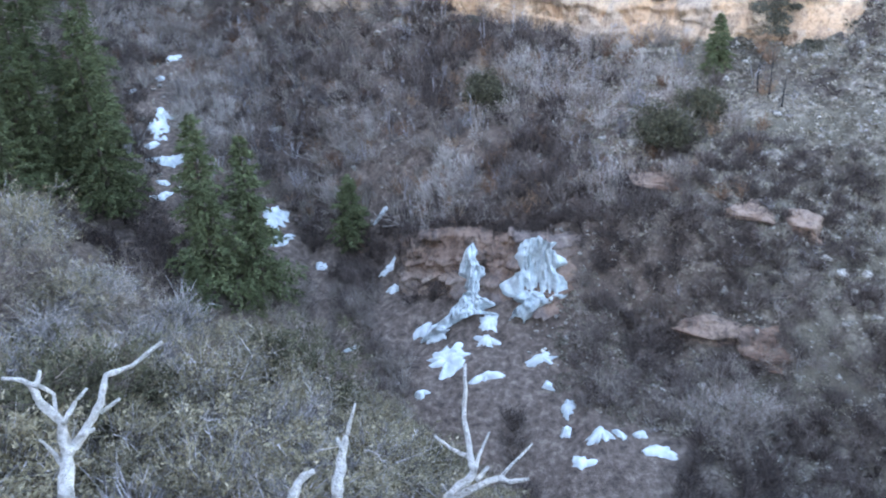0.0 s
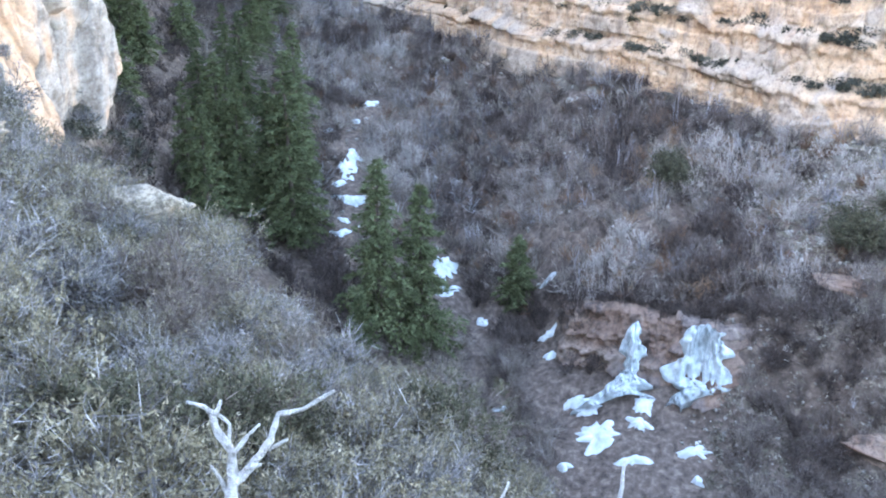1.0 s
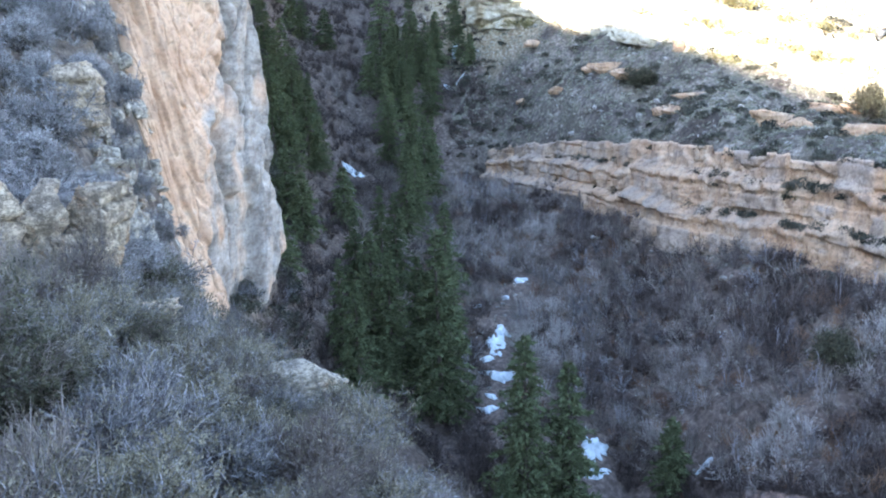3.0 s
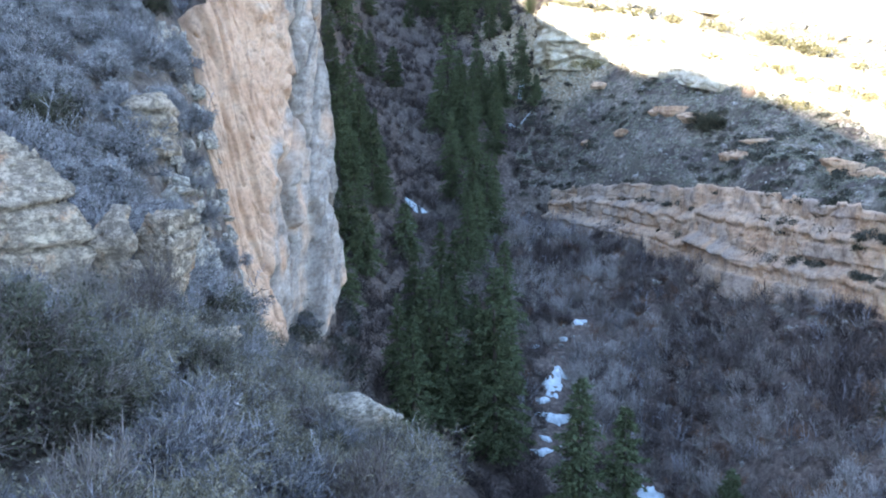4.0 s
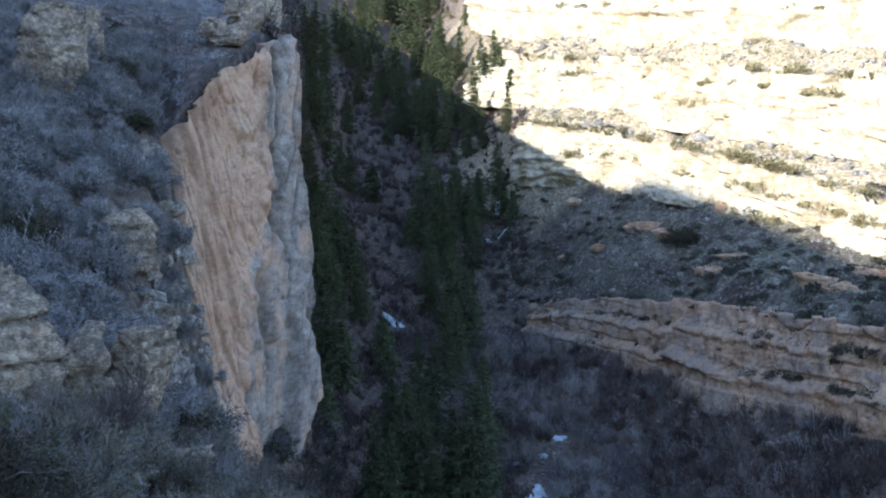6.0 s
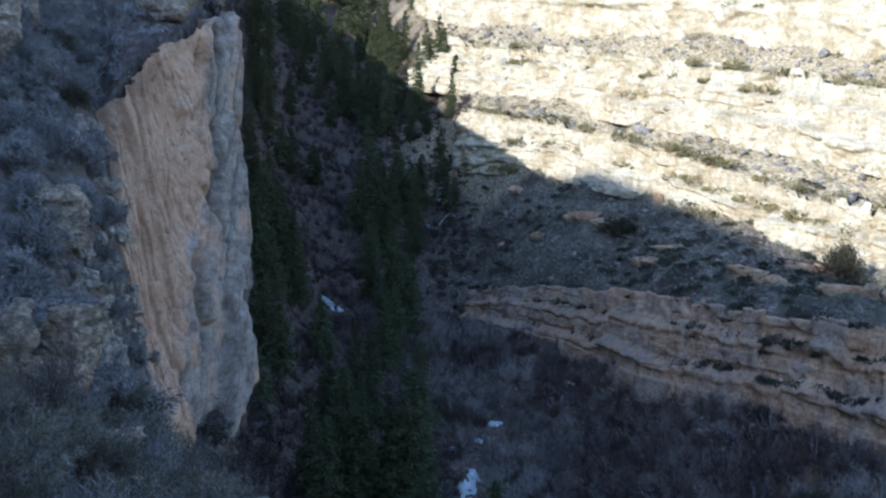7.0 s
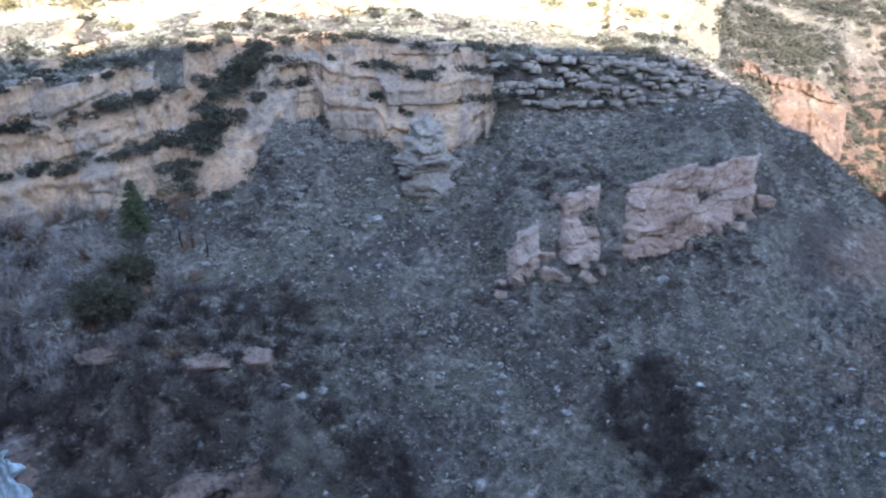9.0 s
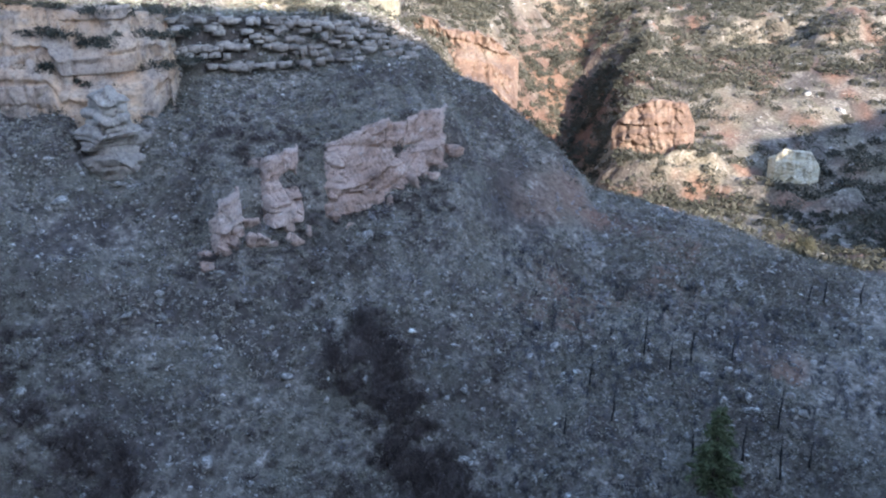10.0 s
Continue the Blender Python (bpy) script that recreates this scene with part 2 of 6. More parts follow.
M_STONE = stone_material("scattered limestone", (0.19, 0.172, 0.15), (0.60, 0.555, 0.49), (0.35, 0.325, 0.285))
M_BOULDER = stone_material("lichened boulder", (0.55, 0.425, 0.305), (0.57, 0.44, 0.315), (0.26, 0.20, 0.148))
M_CREAM = stone_material("cream rubble", (0.38, 0.315, 0.24), (0.55, 0.48, 0.395), (0.28, 0.24, 0.20))
M_FIR = plant_material("fir needles", [(0.048, 0.057, 0.027), (0.088, 0.104, 0.049), (0.14, 0.158, 0.08)], spread=0.6)
M_SAGE = plant_material("blue-grey sage leaves", [(0.10, 0.089, 0.082), (0.25, 0.23, 0.215), (0.46, 0.428, 0.41)], "tint", 0.4)
M_BARK = plain_material("conifer bark", (0.06, 0.045, 0.037), (0.15, 0.12, 0.10), 9.0, 0.95)
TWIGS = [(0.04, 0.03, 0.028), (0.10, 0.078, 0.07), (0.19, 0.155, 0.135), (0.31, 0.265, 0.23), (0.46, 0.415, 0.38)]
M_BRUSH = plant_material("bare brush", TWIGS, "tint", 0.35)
M_TWIG = plant_material("bare brown twigs", TWIGS[:4], spread=0.6)
GREYS = [(0.11, 0.10, 0.10), (0.22, 0.205, 0.21), (0.38, 0.36, 0.37)]
M_RUST = plant_material("rust-brown brush", [(0.09, 0.05, 0.035), (0.19, 0.11, 0.07), (0.30, 0.20, 0.13)], "tint")
M_GREYBRUSH = plant_material("thin grey brush", GREYS, "tint")
M_GREYTWIG = plant_material("weathered grey twigs", [(0.05, 0.045, 0.045), (0.12, 0.11, 0.108), (0.22, 0.205, 0.202), (0.38, 0.36, 0.355)], spread=0.85)
M_LEAF = plant_material("grey-green leaves", [(0.042, 0.035, 0.022), (0.118, 0.10, 0.063), (0.21, 0.18, 0.12), (0.33, 0.288, 0.21)], "tint", 0.4)
M_JUNIPER = plant_material("juniper foliage", [(0.024, 0.023, 0.015), (0.062, 0.059, 0.036), (0.135, 0.126, 0.08)], "tint", 0.35)
M_EVERGREEN = plant_material("evergreen scrub", [(0.03, 0.03, 0.023), (0.062, 0.06, 0.044), (0.115, 0.105, 0.078)], "tint")
M_TUFT = plant_material("dry grass and low brush", [(0.055, 0.047, 0.037), (0.135, 0.118, 0.09), (0.24, 0.21, 0.165), (0.38, 0.34, 0.28)], "tint", 0.35)
M_BENCH = plant_material("bench grass", [(0.10, 0.098, 0.068), (0.19, 0.186, 0.135), (0.29, 0.28, 0.215), (0.40, 0.375, 0.31)], "tint")
M_SILVER = plant_material("silvery dead twigs", [(0.34, 0.33, 0.33), (0.52, 0.50, 0.50), (0.66, 0.64, 0.64)], spread=0.7)
M_TERRACE = plant_material("terrace bushes", [(0.12, 0.105, 0.048), (0.22, 0.19, 0.09), (0.33, 0.275, 0.15)], "tint")
M_DEAD = plain_material("bleached dead wood", (0.26, 0.245, 0.225), (0.52, 0.50, 0.47), 30.0, 0.8)
M_BURNT = plain_material("burnt wood", (0.012, 0.012, 0.013), (0.045, 0.042, 0.04), 8.0, 0.9)
M_SNOW = plain_material("old snow and ice", (0.34, 0.39, 0.40), (0.64, 0.69, 0.70), 1.8, 0.5)
M_ICE = plain_material("dirty blue ice", (0.30, 0.36, 0.375), (0.60, 0.67, 0.685), 2.6, 0.4)
M_CHAR = plant_material("charred brush", [(0.022, 0.022, 0.027), (0.055, 0.055, 0.064), (0.12, 0.12, 0.13)], "tint")
# ---------------------------------------------------------------- the lie of the land
# Each line runs round the viewpoint: (bearing left of +y in degrees, distance in m, height angle seen from the eye).
LINES = {
    "shoulder": [(180, 5, -5), (100, 6, -12), (60, 4.5, -34), (45, 4, -39), (30, 3.4, -47), (15, 3, -51), (0, 3, -52), (-15, 3, -53), (-60, 3, -52), (-100, 4, -30), (-180, 5, -5)],
    "rim": [(180, 10, 8), (100, 12, 0), (60, 17, -11), (50, 18, -12.5), (45, 19, -12.5), (42, 21, -13), (40, 23, -14), (38, 25, -16.5), (36, 25, -18.5), (32, 18, -21.6), (28, 13.2, -24.6), (22, 11.5, -31), (18, 11, -34), (13, 11, -35.5), (6, 10, -40), (0, 9, -43.5), (-7, 8, -48), (-15, 6, -52), (-60, 5, -54), (-100, 6, -40), (-140, 8, 5), (-180, 10, 8)],
    "drop": [(180, 20, 14), (100, 22, 8), (60, 21, -9), (45, 23, -8), (42, 26, -8.5), (40.5, 28, -9), (39, 29, -14), (37.5, 31, -22), (36, 32, -27), (32, 31, -40), (27, 28, -48), (20, 26, -54), (0, 24, -60), (-15, 20, -64), (-60, 20, -63), (-100, 18, -50), (-140, 16, 2), (-180, 20, 14)],
    "creek": [(180, 35, 12), (100, 35, 15), (60, 30, 0), (45, 30, -1), (41, 33, -2), (39.5, 36, -6), (38, 38.5, -16), (36, 41, -21), (33, 43, -20.5), (31, 62, -19.5), (29, 67, -20.5), (26, 66, -22.8), (22, 64, -26), (18, 65, -26), (14, 65, -27.5), (9, 62, -29.5), (3, 58, -30.6), (-2, 54.5, -31), (-6, 53.5, -31.2), (-12, 51, -32.5), (-20, 49, -34), (-27, 46, -38), (-35, 42, -42), (-60, 42, -42), (-75, 46, -39), (-90, 60, -34), (-110, 50, -20), (-140, 30, -8), (-180, 35, 12)],
    "ledge": [(180, 45, 14), (100, 45, 18), (60, 34, 3), (45, 34, 1.5), (41, 36, 0.5), (39.5, 38, -3), (38, 40, -9), (36, 43.5, -18), (33, 46.5, -17.5), (31, 68, -17), (26, 71, -20.5), (22, 68, -24), (14, 69, -25.5), (9, 66, -27.6), (5, 61.5, -29), (2.5, 59, -28.4), (-2, 57, -28.2), (-10, 55, -28), (-18, 53.5, -27), (-23, 53, -27.8), (-30, 51, -31), (-35, 50, -33), (-60, 50, -35), (-75, 56, -31.5), (-90, 66, -29), (-110, 60, -12), (-140, 40, -8), (-180, 45, 14)],
    "foot": [(180, 60, 16), (170, 60, 26), (100, 60, 14), (60, 38, 5), (45, 38, 4), (41, 39.5, 3), (39.5, 41, -2), (38.5, 41.5, -6), (37.5, 43, -13), (36, 45.5, -16.6), (35.2, 47, -16.2), (34, 49.5, -14.8), (32.2, 52.8, -11.8), (31.7, 58, -11.5), (31.3, 82, -13.5), (31, 100, -11), (29, 115, -9.5), (26.5, 130, -8.7), (22, 135, -9.5), (18, 137, -10), (14, 122, -10.9), (5.6, 95, -13.2), (-2, 85, -14.4), (-11.3, 78, -16.3), (-16, 76, -15.6), (-23, 74, -15), (-24.5, 76, -13.5), (-26, 79, -10.8), (-29, 80.5, -10.6), (-30.2, 80, -12.2), (-33.5, 79, -12.4), (-34, 78, -14), (-36.5, 78, -14), (-37.5, 80, -12.5), (-41, 81, -11.8), (-47.6, 84, -11.8), (-52, 87, -11.2), (-55, 87, -11.6), (-58, 78, -17), (-62.6, 75, -20.5), (-65, 74, -22.5), (-73, 70, -24.5), (-83, 66, -27), (-100, 68, -26), (-120, 70, -14), (-140, 60, -7), (-180, 60, 16)],
    "top": [(180, 75, 14), (170, 75, 25), (150, 75, 28), (125, 82, 27), (114, 92, 26), (98, 115, 17), (60, 44, 8), (45, 45, 7), (41, 45, 5), (39.6, 43.5, 2), (38.5, 44.5, 4.3), (37, 46.5, 6.2), (36, 48, 6.8), (34, 52, 8.1), (32.2, 55, 7.4), (31.6, 88, -12), (31, 106, -9), (29, 120, -8), (26.5, 135, -8), (22, 140, -8.3), (17.6, 139, -8.3), (12, 121, -7.8), (5.3, 98, -8.4), (-1.6, 88, -8.9), (-11, 80.5, -9.3), (-16, 79, -9), (-21.7, 80, -7.6), (-30, 82, -7.5), (-36, 81, -8.2), (-41, 83, -8.5), (-52, 90, -9.1), (-54.5, 91, -10.3), (-56.2, 90, -12.3), (-58.3, 89, -12.9), (-62.6, 87, -16.2), (-65.3, 85, -18.8), (-72.8, 82, -20.3), (-78.4, 80, -21.9), (-83.3, 78, -22.4), (-100, 80, -21), (-120, 85, -14), (-140, 75, -6), (-180, 75, 14)],
    "bench": [(180, 85, 15), (170, 85, 26), (150, 85, 30), (125, 94, 29), (114, 106, 27.5), (98, 150, 19), (60, 55, 10.5), (45, 55, 9.6), (39.6, 55, 8.8), (36, 58, 9.2), (32.2, 62, 9.0), (31.6, 130, -4), (29, 165, -2), (25, 175, -2), (20, 172, -1.2), (17.5, 160, -0.5), (12, 148, -0.7), (5, 125, -2.3), (-2, 113, -4.4), (-10, 104, -5.8), (-22, 98, -5.6), (-36, 98, -6), (-50, 100, -7.5), (-52, 100, -8.8), (-54, 103, -12), (-58, 118, -19), (-65, 125, -22), (-75, 128, -22), (-85, 130, -21), (-100, 130, -20), (-120, 100, -13), (-140, 85, -5), (-180, 85, 15)],
    "upper": [(180, 92, 16), (170, 92, 27), (150, 92, 31), (125, 102, 30), (114, 120, 29), (98, 200, 21), (60, 65, 11.3), (45, 65, 10.3), (32.2, 72, 9.6), (31.6, 150, 0), (29, 190, 1), (25, 200, 1.5), (20, 182, 1.7), (17.5, 163, 2.7), (12, 150.5, 1.9), (5, 127.5, 0.3), (-2, 116, -1.9), (-10, 107, -3.3), (-22, 101, -3), (-36, 101, -3.3), (-50, 103, -5), (-51.5, 104, -6), (-53, 118, -12), (-58, 150, -18), (-65, 155, -19.5), (-75, 155, -19.5), (-85, 160, -18.7), (-100, 160, -18), (-120, 110, -12), (-140, 92, -4), (-180, 92, 16)],
    "terrace": [(180, 100, 17), (170, 100, 28), (150, 100, 32), (125, 112, 31), (114, 135, 30.5), (98, 240, 22), (60, 75, 12), (45, 75, 10.6), (32.2, 85, 10.2), (31.6, 190, 4.5), (25, 235, 5.5), (20, 205, 4.2), (17.5, 185, 4), (12, 170, 3.2), (5, 143, 2.2), (-2, 130, 1), (-10, 120, -0.8), (-22, 112, -0.5), (-50, 112, -2), (-51.7, 114, -4.5), (-54, 185, -9.5), (-57, 178, -11), (-60, 178, -13.5), (-65, 172, -16.2), (-70, 170, -17), (-75, 172, -16.8), (-80, 178, -17), (-85, 185, -16), (-100, 190, -15), (-120, 120, -11), (-140, 102, -3), (-180, 100, 17)],
    # behind the viewpoint, crown to cragtop are unseen and raised to cast shade
    "crown": [(180, 113, 19), (174, 113, 25.5), (167, 113, 32.2), (162, 111, 34.0), (150, 110, 34.2), (144, 110, 33.8), (133, 115, 33.5), (124, 124, 33.5), (119, 134, 33.7), (114, 153, 33.4), (109, 180, 29), (98, 262, 24), (80, 160, 18), (60, 110, 13), (45, 95, 10.8), (32.2, 100, 10.5), (31.6, 225, 7.5), (25, 265, 8.2), (20, 212, 7), (17.5, 188, 6.6), (12, 173, 6.2), (5, 146, 5.6), (-2, 133, 4.6), (-10, 123, 3), (-22, 115, 3), (-50, 115, 1.5), (-51.8, 118, -2), (-54, 230, -6.5), (-60, 230, -8.5), (-70, 230, -10.5), (-85, 240, -9.5), (-100, 240, -8), (-112, 150, -2), (-120, 130, 3.5), (-128, 120, 4.6), (-140, 115, 4.6), (-165, 113, 8), (-180, 113, 19)],
    "crag": [(180, 122, 17), (170, 122, 30), (150, 119, 32), (125, 133, 30.5), (114, 165, 31), (98, 275, 21.5), (80, 170, 17), (60, 130, 12.6), (45, 115, 10.6), (32.2, 120, 10.2), (31.6, 250, 9), (25, 282, 9.8), (20, 228, 8.4), (17.5, 203, 7.9), (12, 187, 7.6), (5, 160, 7.3), (-2, 146, 6.5), (-10, 136, 5.2), (-22, 128, 5), (-50, 127, 3), (-51.8, 132, -1.5), (-54, 260, -5.5), (-60, 258, -6.8), (-70, 255, -8.5), (-85, 265, -8), (-100, 265, -7), (-120, 140, 2.8), (-140, 122, 3.5), (-165, 120, 6), (-180, 122, 17)],
    "cragtop": [(180, 128, 16), (170, 128, 28.5), (150, 126, 30), (125, 140, 29), (114, 175, 29), (98, 285, 21), (80, 178, 16.5), (60, 140, 12.4), (45, 125, 10.4), (32.2, 130, 9.8), (31.6, 260, 11), (25, 290, 11.8), (20, 231, 11.6), (17.5, 206, 11.4), (12, 190, 11.2), (5, 163, 11), (-2, 149, 10.4), (-10, 139, 9), (-22, 131, 8.5), (-50, 130, 6), (-51.8, 136, -1), (-54, 275, -4.8), (-60, 275, -6), (-70, 275, -7.5), (-85, 280, -7), (-100, 280, -6), (-120, 146, 2.2), (-140, 128, 3), (-165, 126, 5.5), (-180, 128, 16)],
    "skyline": [(180, 150, 14), (165, 150, 24), (98, 330, 19), (60, 200, 11), (45, 200, 9.5), (32.2, 200, 6.8), (31.6, 320, 11.8), (25, 340, 11.6), (20, 300, 12.5), (17.5, 250, 14), (5, 220, 14), (-10, 190, 13), (-50, 180, 9), (-52, 200, 4), (-54, 330, -2.5), (-60, 330, -3), (-85, 340, -3), (-100, 340, -2), (-120, 180, -5), (-140, 150, 0), (-180, 150, 14)],
    "beyond": [(180, 900, 6), (60, 900, 6), (32, 900, 4.5), (17.5, 900, 6), (-50, 900, 4), (-85, 900, 1), (-120, 900, 3), (-180, 900, 6)],
    "horizon": [(180, 3000, 1.5), (0, 3000, 1.5), (-85, 3000, 0.5), (-180, 3000, 1.5)],
}
# the outcrop on the right-hand slope: its foot and its brow; elsewhere these two lines lie half-way up the slope
SPUR_FOOT = [(-40, 63, -22.5), (-42.5, 64, -21), (-48, 66.5, -20.4), (-50, 68, -20.2), (-56.2, 74, -16.8), (-59, 72, -20.5)]
SPUR_BROW = [(-40, 64, -22), (-41, 65, -19.6), (-42.6, 65.5, -18.9), (-43.2, 66.5, -18.6), (-44.3, 67.5, -17.3), (-47, 69, -16.9), (-51.8, 72.5, -15.2), (-56.2, 76.5, -14.5), (-59, 74, -19.8)]


def between(share, own):
    low, high = (np.array(sorted(LINES[q]), float) for q in ("ledge", "foot"))
    own = np.array(sorted(own), float)
    rows = []
    for q in sorted(set(low[:, 0]) | set(high[:, 0]) | set(own[:, 0])):
        d0, d1 = np.interp(q, low[:, 0], low[:, 1]), np.interp(q, high[:, 0], high[:, 1])
        z0 = d0 * math.tan(math.radians(np.interp(q, low[:, 0], low[:, 2])))
        z1 = d1 * math.tan(math.radians(np.interp(q, high[:, 0], high[:, 2])))
        d, z = d0 + share * (d1 - d0), z0 + share * (z1 - z0)
        e = math.degrees(math.atan2(z, d))
        if own[0, 0] <= q <= own[-1, 0]:
            d, e = np.interp(q, own[:, 0], own[:, 1]), np.interp(q, own[:, 0], own[:, 2])
        rows.append((q, d, e))
    return rows


LINES["spurfoot"], LINES["spurbrow"] = between(0.5, SPUR_FOOT), between(0.55, SPUR_BROW)
ORDER = ["shoulder", "rim", "drop", "creek", "ledge", "spurfoot", "spurbrow", "foot", "top", "bench", "upper", "terrace", "crown", "crag", "cragtop", "skyline", "beyond", "horizon"]


def line(name, bearing):
    """Distance and height of a line at bearings."""
    rows = np.array(sorted(LINES[name]), float)
    d = np.interp(bearing, rows[:, 0], rows[:, 1])
    return d, d * np.tan(np.radians(np.interp(bearing, rows[:, 0], rows[:, 2])))


def profile(bearing):
    """Distances and heights of all lines at bearings, from the feet outwards."""
    bearing = np.asarray(bearing, float)
    ds, zs = [np.zeros_like(bearing), np.full_like(bearing, 1.3)], [np.full_like(bearing, -1.62), np.full_like(bearing, -1.62)]
    for name in ORDER:
        d, z = line(name, bearing)
        ds.append(np.maximum(d, ds[-1] + 0.35))
        zs.append(z)
    return np.array(ds), np.array(zs)


def roughness(x, y, d):
    """Bumps of the land: large swells far away, small ones near."""
    k = np.clip(d / 60.0, 0.03, 1.6)
    far = np.clip((d - 138) / 25, 0, 1) * np.clip((x * 0.62 - y - 6) / 14, 0, 1)      # the broken hills down the canyon
    ridges = 1 - np.abs(fbm(x / 38.0, y / 38.0, 0, 4, 51))
    knolls = fbm(x / 13.0, y / 13.0, 0, 4, 57)
    return far * (9.0 * (ridges - 0.72) + 2.6 * knolls) + (0.9 * k * fbm(x / 9.0, y / 9.0, 0, 4, 3) + 0.35 * np.clip(k, 0.15, 1) * fbm(x / 1.7, y / 1.7, 0, 3, 11))


def ravine(x, y):
    """Depth of the side ravine down the canyon, and the same from 0 to 1."""
    a, e = np.array((140.1, 72.9)), np.array((234.7, 111.9))
    way = (e - a) / np.hypot(*(e - a))
    t = (x - a[0]) * way[0] + (y - a[1]) * way[1]
    s = (x - a[0]) * way[1] - (y - a[1]) * way[0] + 2.5 * fbm(x / 15.0, y / 15.0, 0, 3, 77)
    cut = np.clip((t + 12) / 25, 0, 1) * np.clip((135 - t) / 70, 0, 1) * np.where(s < 0, np.clip(1 + s / 20, 0, 1), np.clip(1 - s / 14, 0, 1))
    return 23.0 * cut, cut


def land(bearing, d, rough=True):
    """Height of the ground at a bearing and a distance."""
    bearing, d = np.broadcast_arrays(np.asarray(bearing, float), np.asarray(d, float))
    ds, zs = profile(bearing)
    z = zs[0].copy()
    for i in range(len(ds) - 1):
        f = np.clip((d - ds[i]) / (ds[i + 1] - ds[i]), 0, 1)
        z = np.where(d >= ds[i], zs[i] + f * (zs[i + 1] - zs[i]), z)
    if rough:
        a = np.radians(bearing)
        calm = np.ones_like(z)
        for low, high in (("foot", "top"), ("spurfoot", "spurbrow"), ("bench", "upper"), ("terrace", "crown"), ("crag", "cragtop")):
            i, j = ORDER.index(low) + 2, ORDER.index(high) + 2
            calm = np.minimum(calm, 0.15 + 0.85 * np.clip(np.maximum(ds[i] - d, d - ds[j]) / 5.0, 0, 1))
        z = z + calm * roughness(-d * np.sin(a), d * np.cos(a), d)
        z = z - np.where((d > 130) & (bearing < -52) & (bearing > -80), ravine(-d * np.sin(a), d * np.cos(a))[0], 0.0)
    return z


def spot(bearing, d, up=0.0):
    """A place on the ground."""
    a = math.radians(bearing)
    return Vector((-d * math.sin(a), d * math.cos(a), float(land(bearing, d)) + up))


def build_ground():
    fine = np.arange(-92, 66, 0.16)
    bearing = np.r_[np.linspace(-180, -92, 60)[:-1], fine, np.linspace(66, 180, 70)]
    ds, zs = profile(bearing)
    counts = [3, 14, 26, 14, 30, 14, 30, 8, 30, 16, 34, 14, 26, 14, 10, 10, 16, 8, 6]
    rows = [ds[0]]
    for i, n in enumerate(counts):
        for k in range(1, n + 1):
            rows.append(ds[i] + (ds[i + 1] - ds[i]) * k / n)
    d = np.array(rows)
    b = np.broadcast_to(bearing, d.shape)
    z = land(b, d)
    a = np.radians(b)
    x, y = -d * np.sin(a), d * np.cos(a)
    verts = np.stack([x, y, z], -1).reshape(-1, 3)
    me = mesh_from("ground", verts, grid_faces(*d.shape)[:, ::-1], M_GROUND, True)
    # kinds of soil: litter, scree, pale terrace soil, red soil
    wob = 5 * fbm(x / 14, y / 14, 0, 3, 21)
    L = {n: line(n, bearing)[0] for n in ORDER}
    right = np.clip((-14 + wob * 1.2 - b) / 9, 0, 1)
    scree = np.where(d > L["foot"] - 6, 1.0, right)
    scree = np.where(d < L["rim"] + 3, 0.35, scree)
    head = np.clip((b - 17 + wob * 0.4) / 4, 0, 1) * (d > L["rim"] + 3)
    scree = scree * (1 - head) + 0.25 * head
    pale = np.clip((d - L["bench"] + 6 + wob) / 8, 0, 1) * np.clip((23 + wob * 0.4 - b) / 5, 0, 1) * (b > -53)
    pale = np.maximum(pale, (0.1 + 0.25 * np.clip(wob / 5, -0.4, 1)) * np.clip((d - 140) / 30, 0, 1) * (b <= -53))
    red = np.clip(fbm(x / 6, y / 6, 0, 3, 31) * 1.5 - 0.3, 0, 1) * np.clip((-58 - b) / 6, 0, 1) * (d > 62)
    red = np.where((d > 130) & (b < -52) & (b > -80), np.maximum(red, 1.6 * ravine(x, y)[1] * np.clip(0.75 + fbm(x / 8, y / 8, 0, 3, 33), 0, 1)), red)
    red = np.where(d < 130, 0.55 * red, 0.75 * red)
    col = np.stack([scree, pale, np.clip(red, 0, 0.7), np.ones_like(red)], -1).reshape(-1, 4)
    at = me.color_attributes.new("soil", "FLOAT_COLOR", "POINT")
    at.data.foreach_set("color", col.astype(np.float32).ravel())
    tagged(new("ground", me), "canyon slopes of brown litter, grey scree and pale terrace soil", "ground", kind="structure")


build_ground()
# ---------------------------------------------------------------- cliffs
def unit(v):
    return v / np.maximum(np.linalg.norm(v, axis=-1, keepdims=True), 1e-9)


def facets(x, y, seed):
    """Flat cells with their own offset and tilt: (height, nearness to a crack from 0 to 1, cell's luck)."""
    i, j = np.floor(x).astype(np.int64), np.floor(y).astype(np.int64)
    best = [np.full(x.shape, 9.0), np.full(x.shape, 9.0)]
    z, own = np.zeros_like(x), np.zeros_like(x)
    for a in (-1, 0, 1):
        for b in (-1, 0, 1):
            ci, cj = i + a, j + b
            k = ci * 0 + seed
            dx, dy = x - ci - lattice(ci, cj, k, 31), y - cj - lattice(ci, cj, k, 32)
            r = np.hypot(dx, dy)
            first = r < best[0]
            best[1] = np.where(first, best[0], np.minimum(best[1], r))
            best[0] = np.where(first, r, best[0])
            luck = lattice(ci, cj, k, 33)
            tilt = 0.6 * dx * (lattice(ci, cj, k, 34) - 0.5) + 0.6 * dy * (lattice(ci, cj, k, 35) - 0.5)
            z, own = np.where(first, luck - 0.5 + tilt, z), np.where(first, luck, own)
    return z, np.exp(-((best[1] - best[0]) / 0.07) ** 2), own


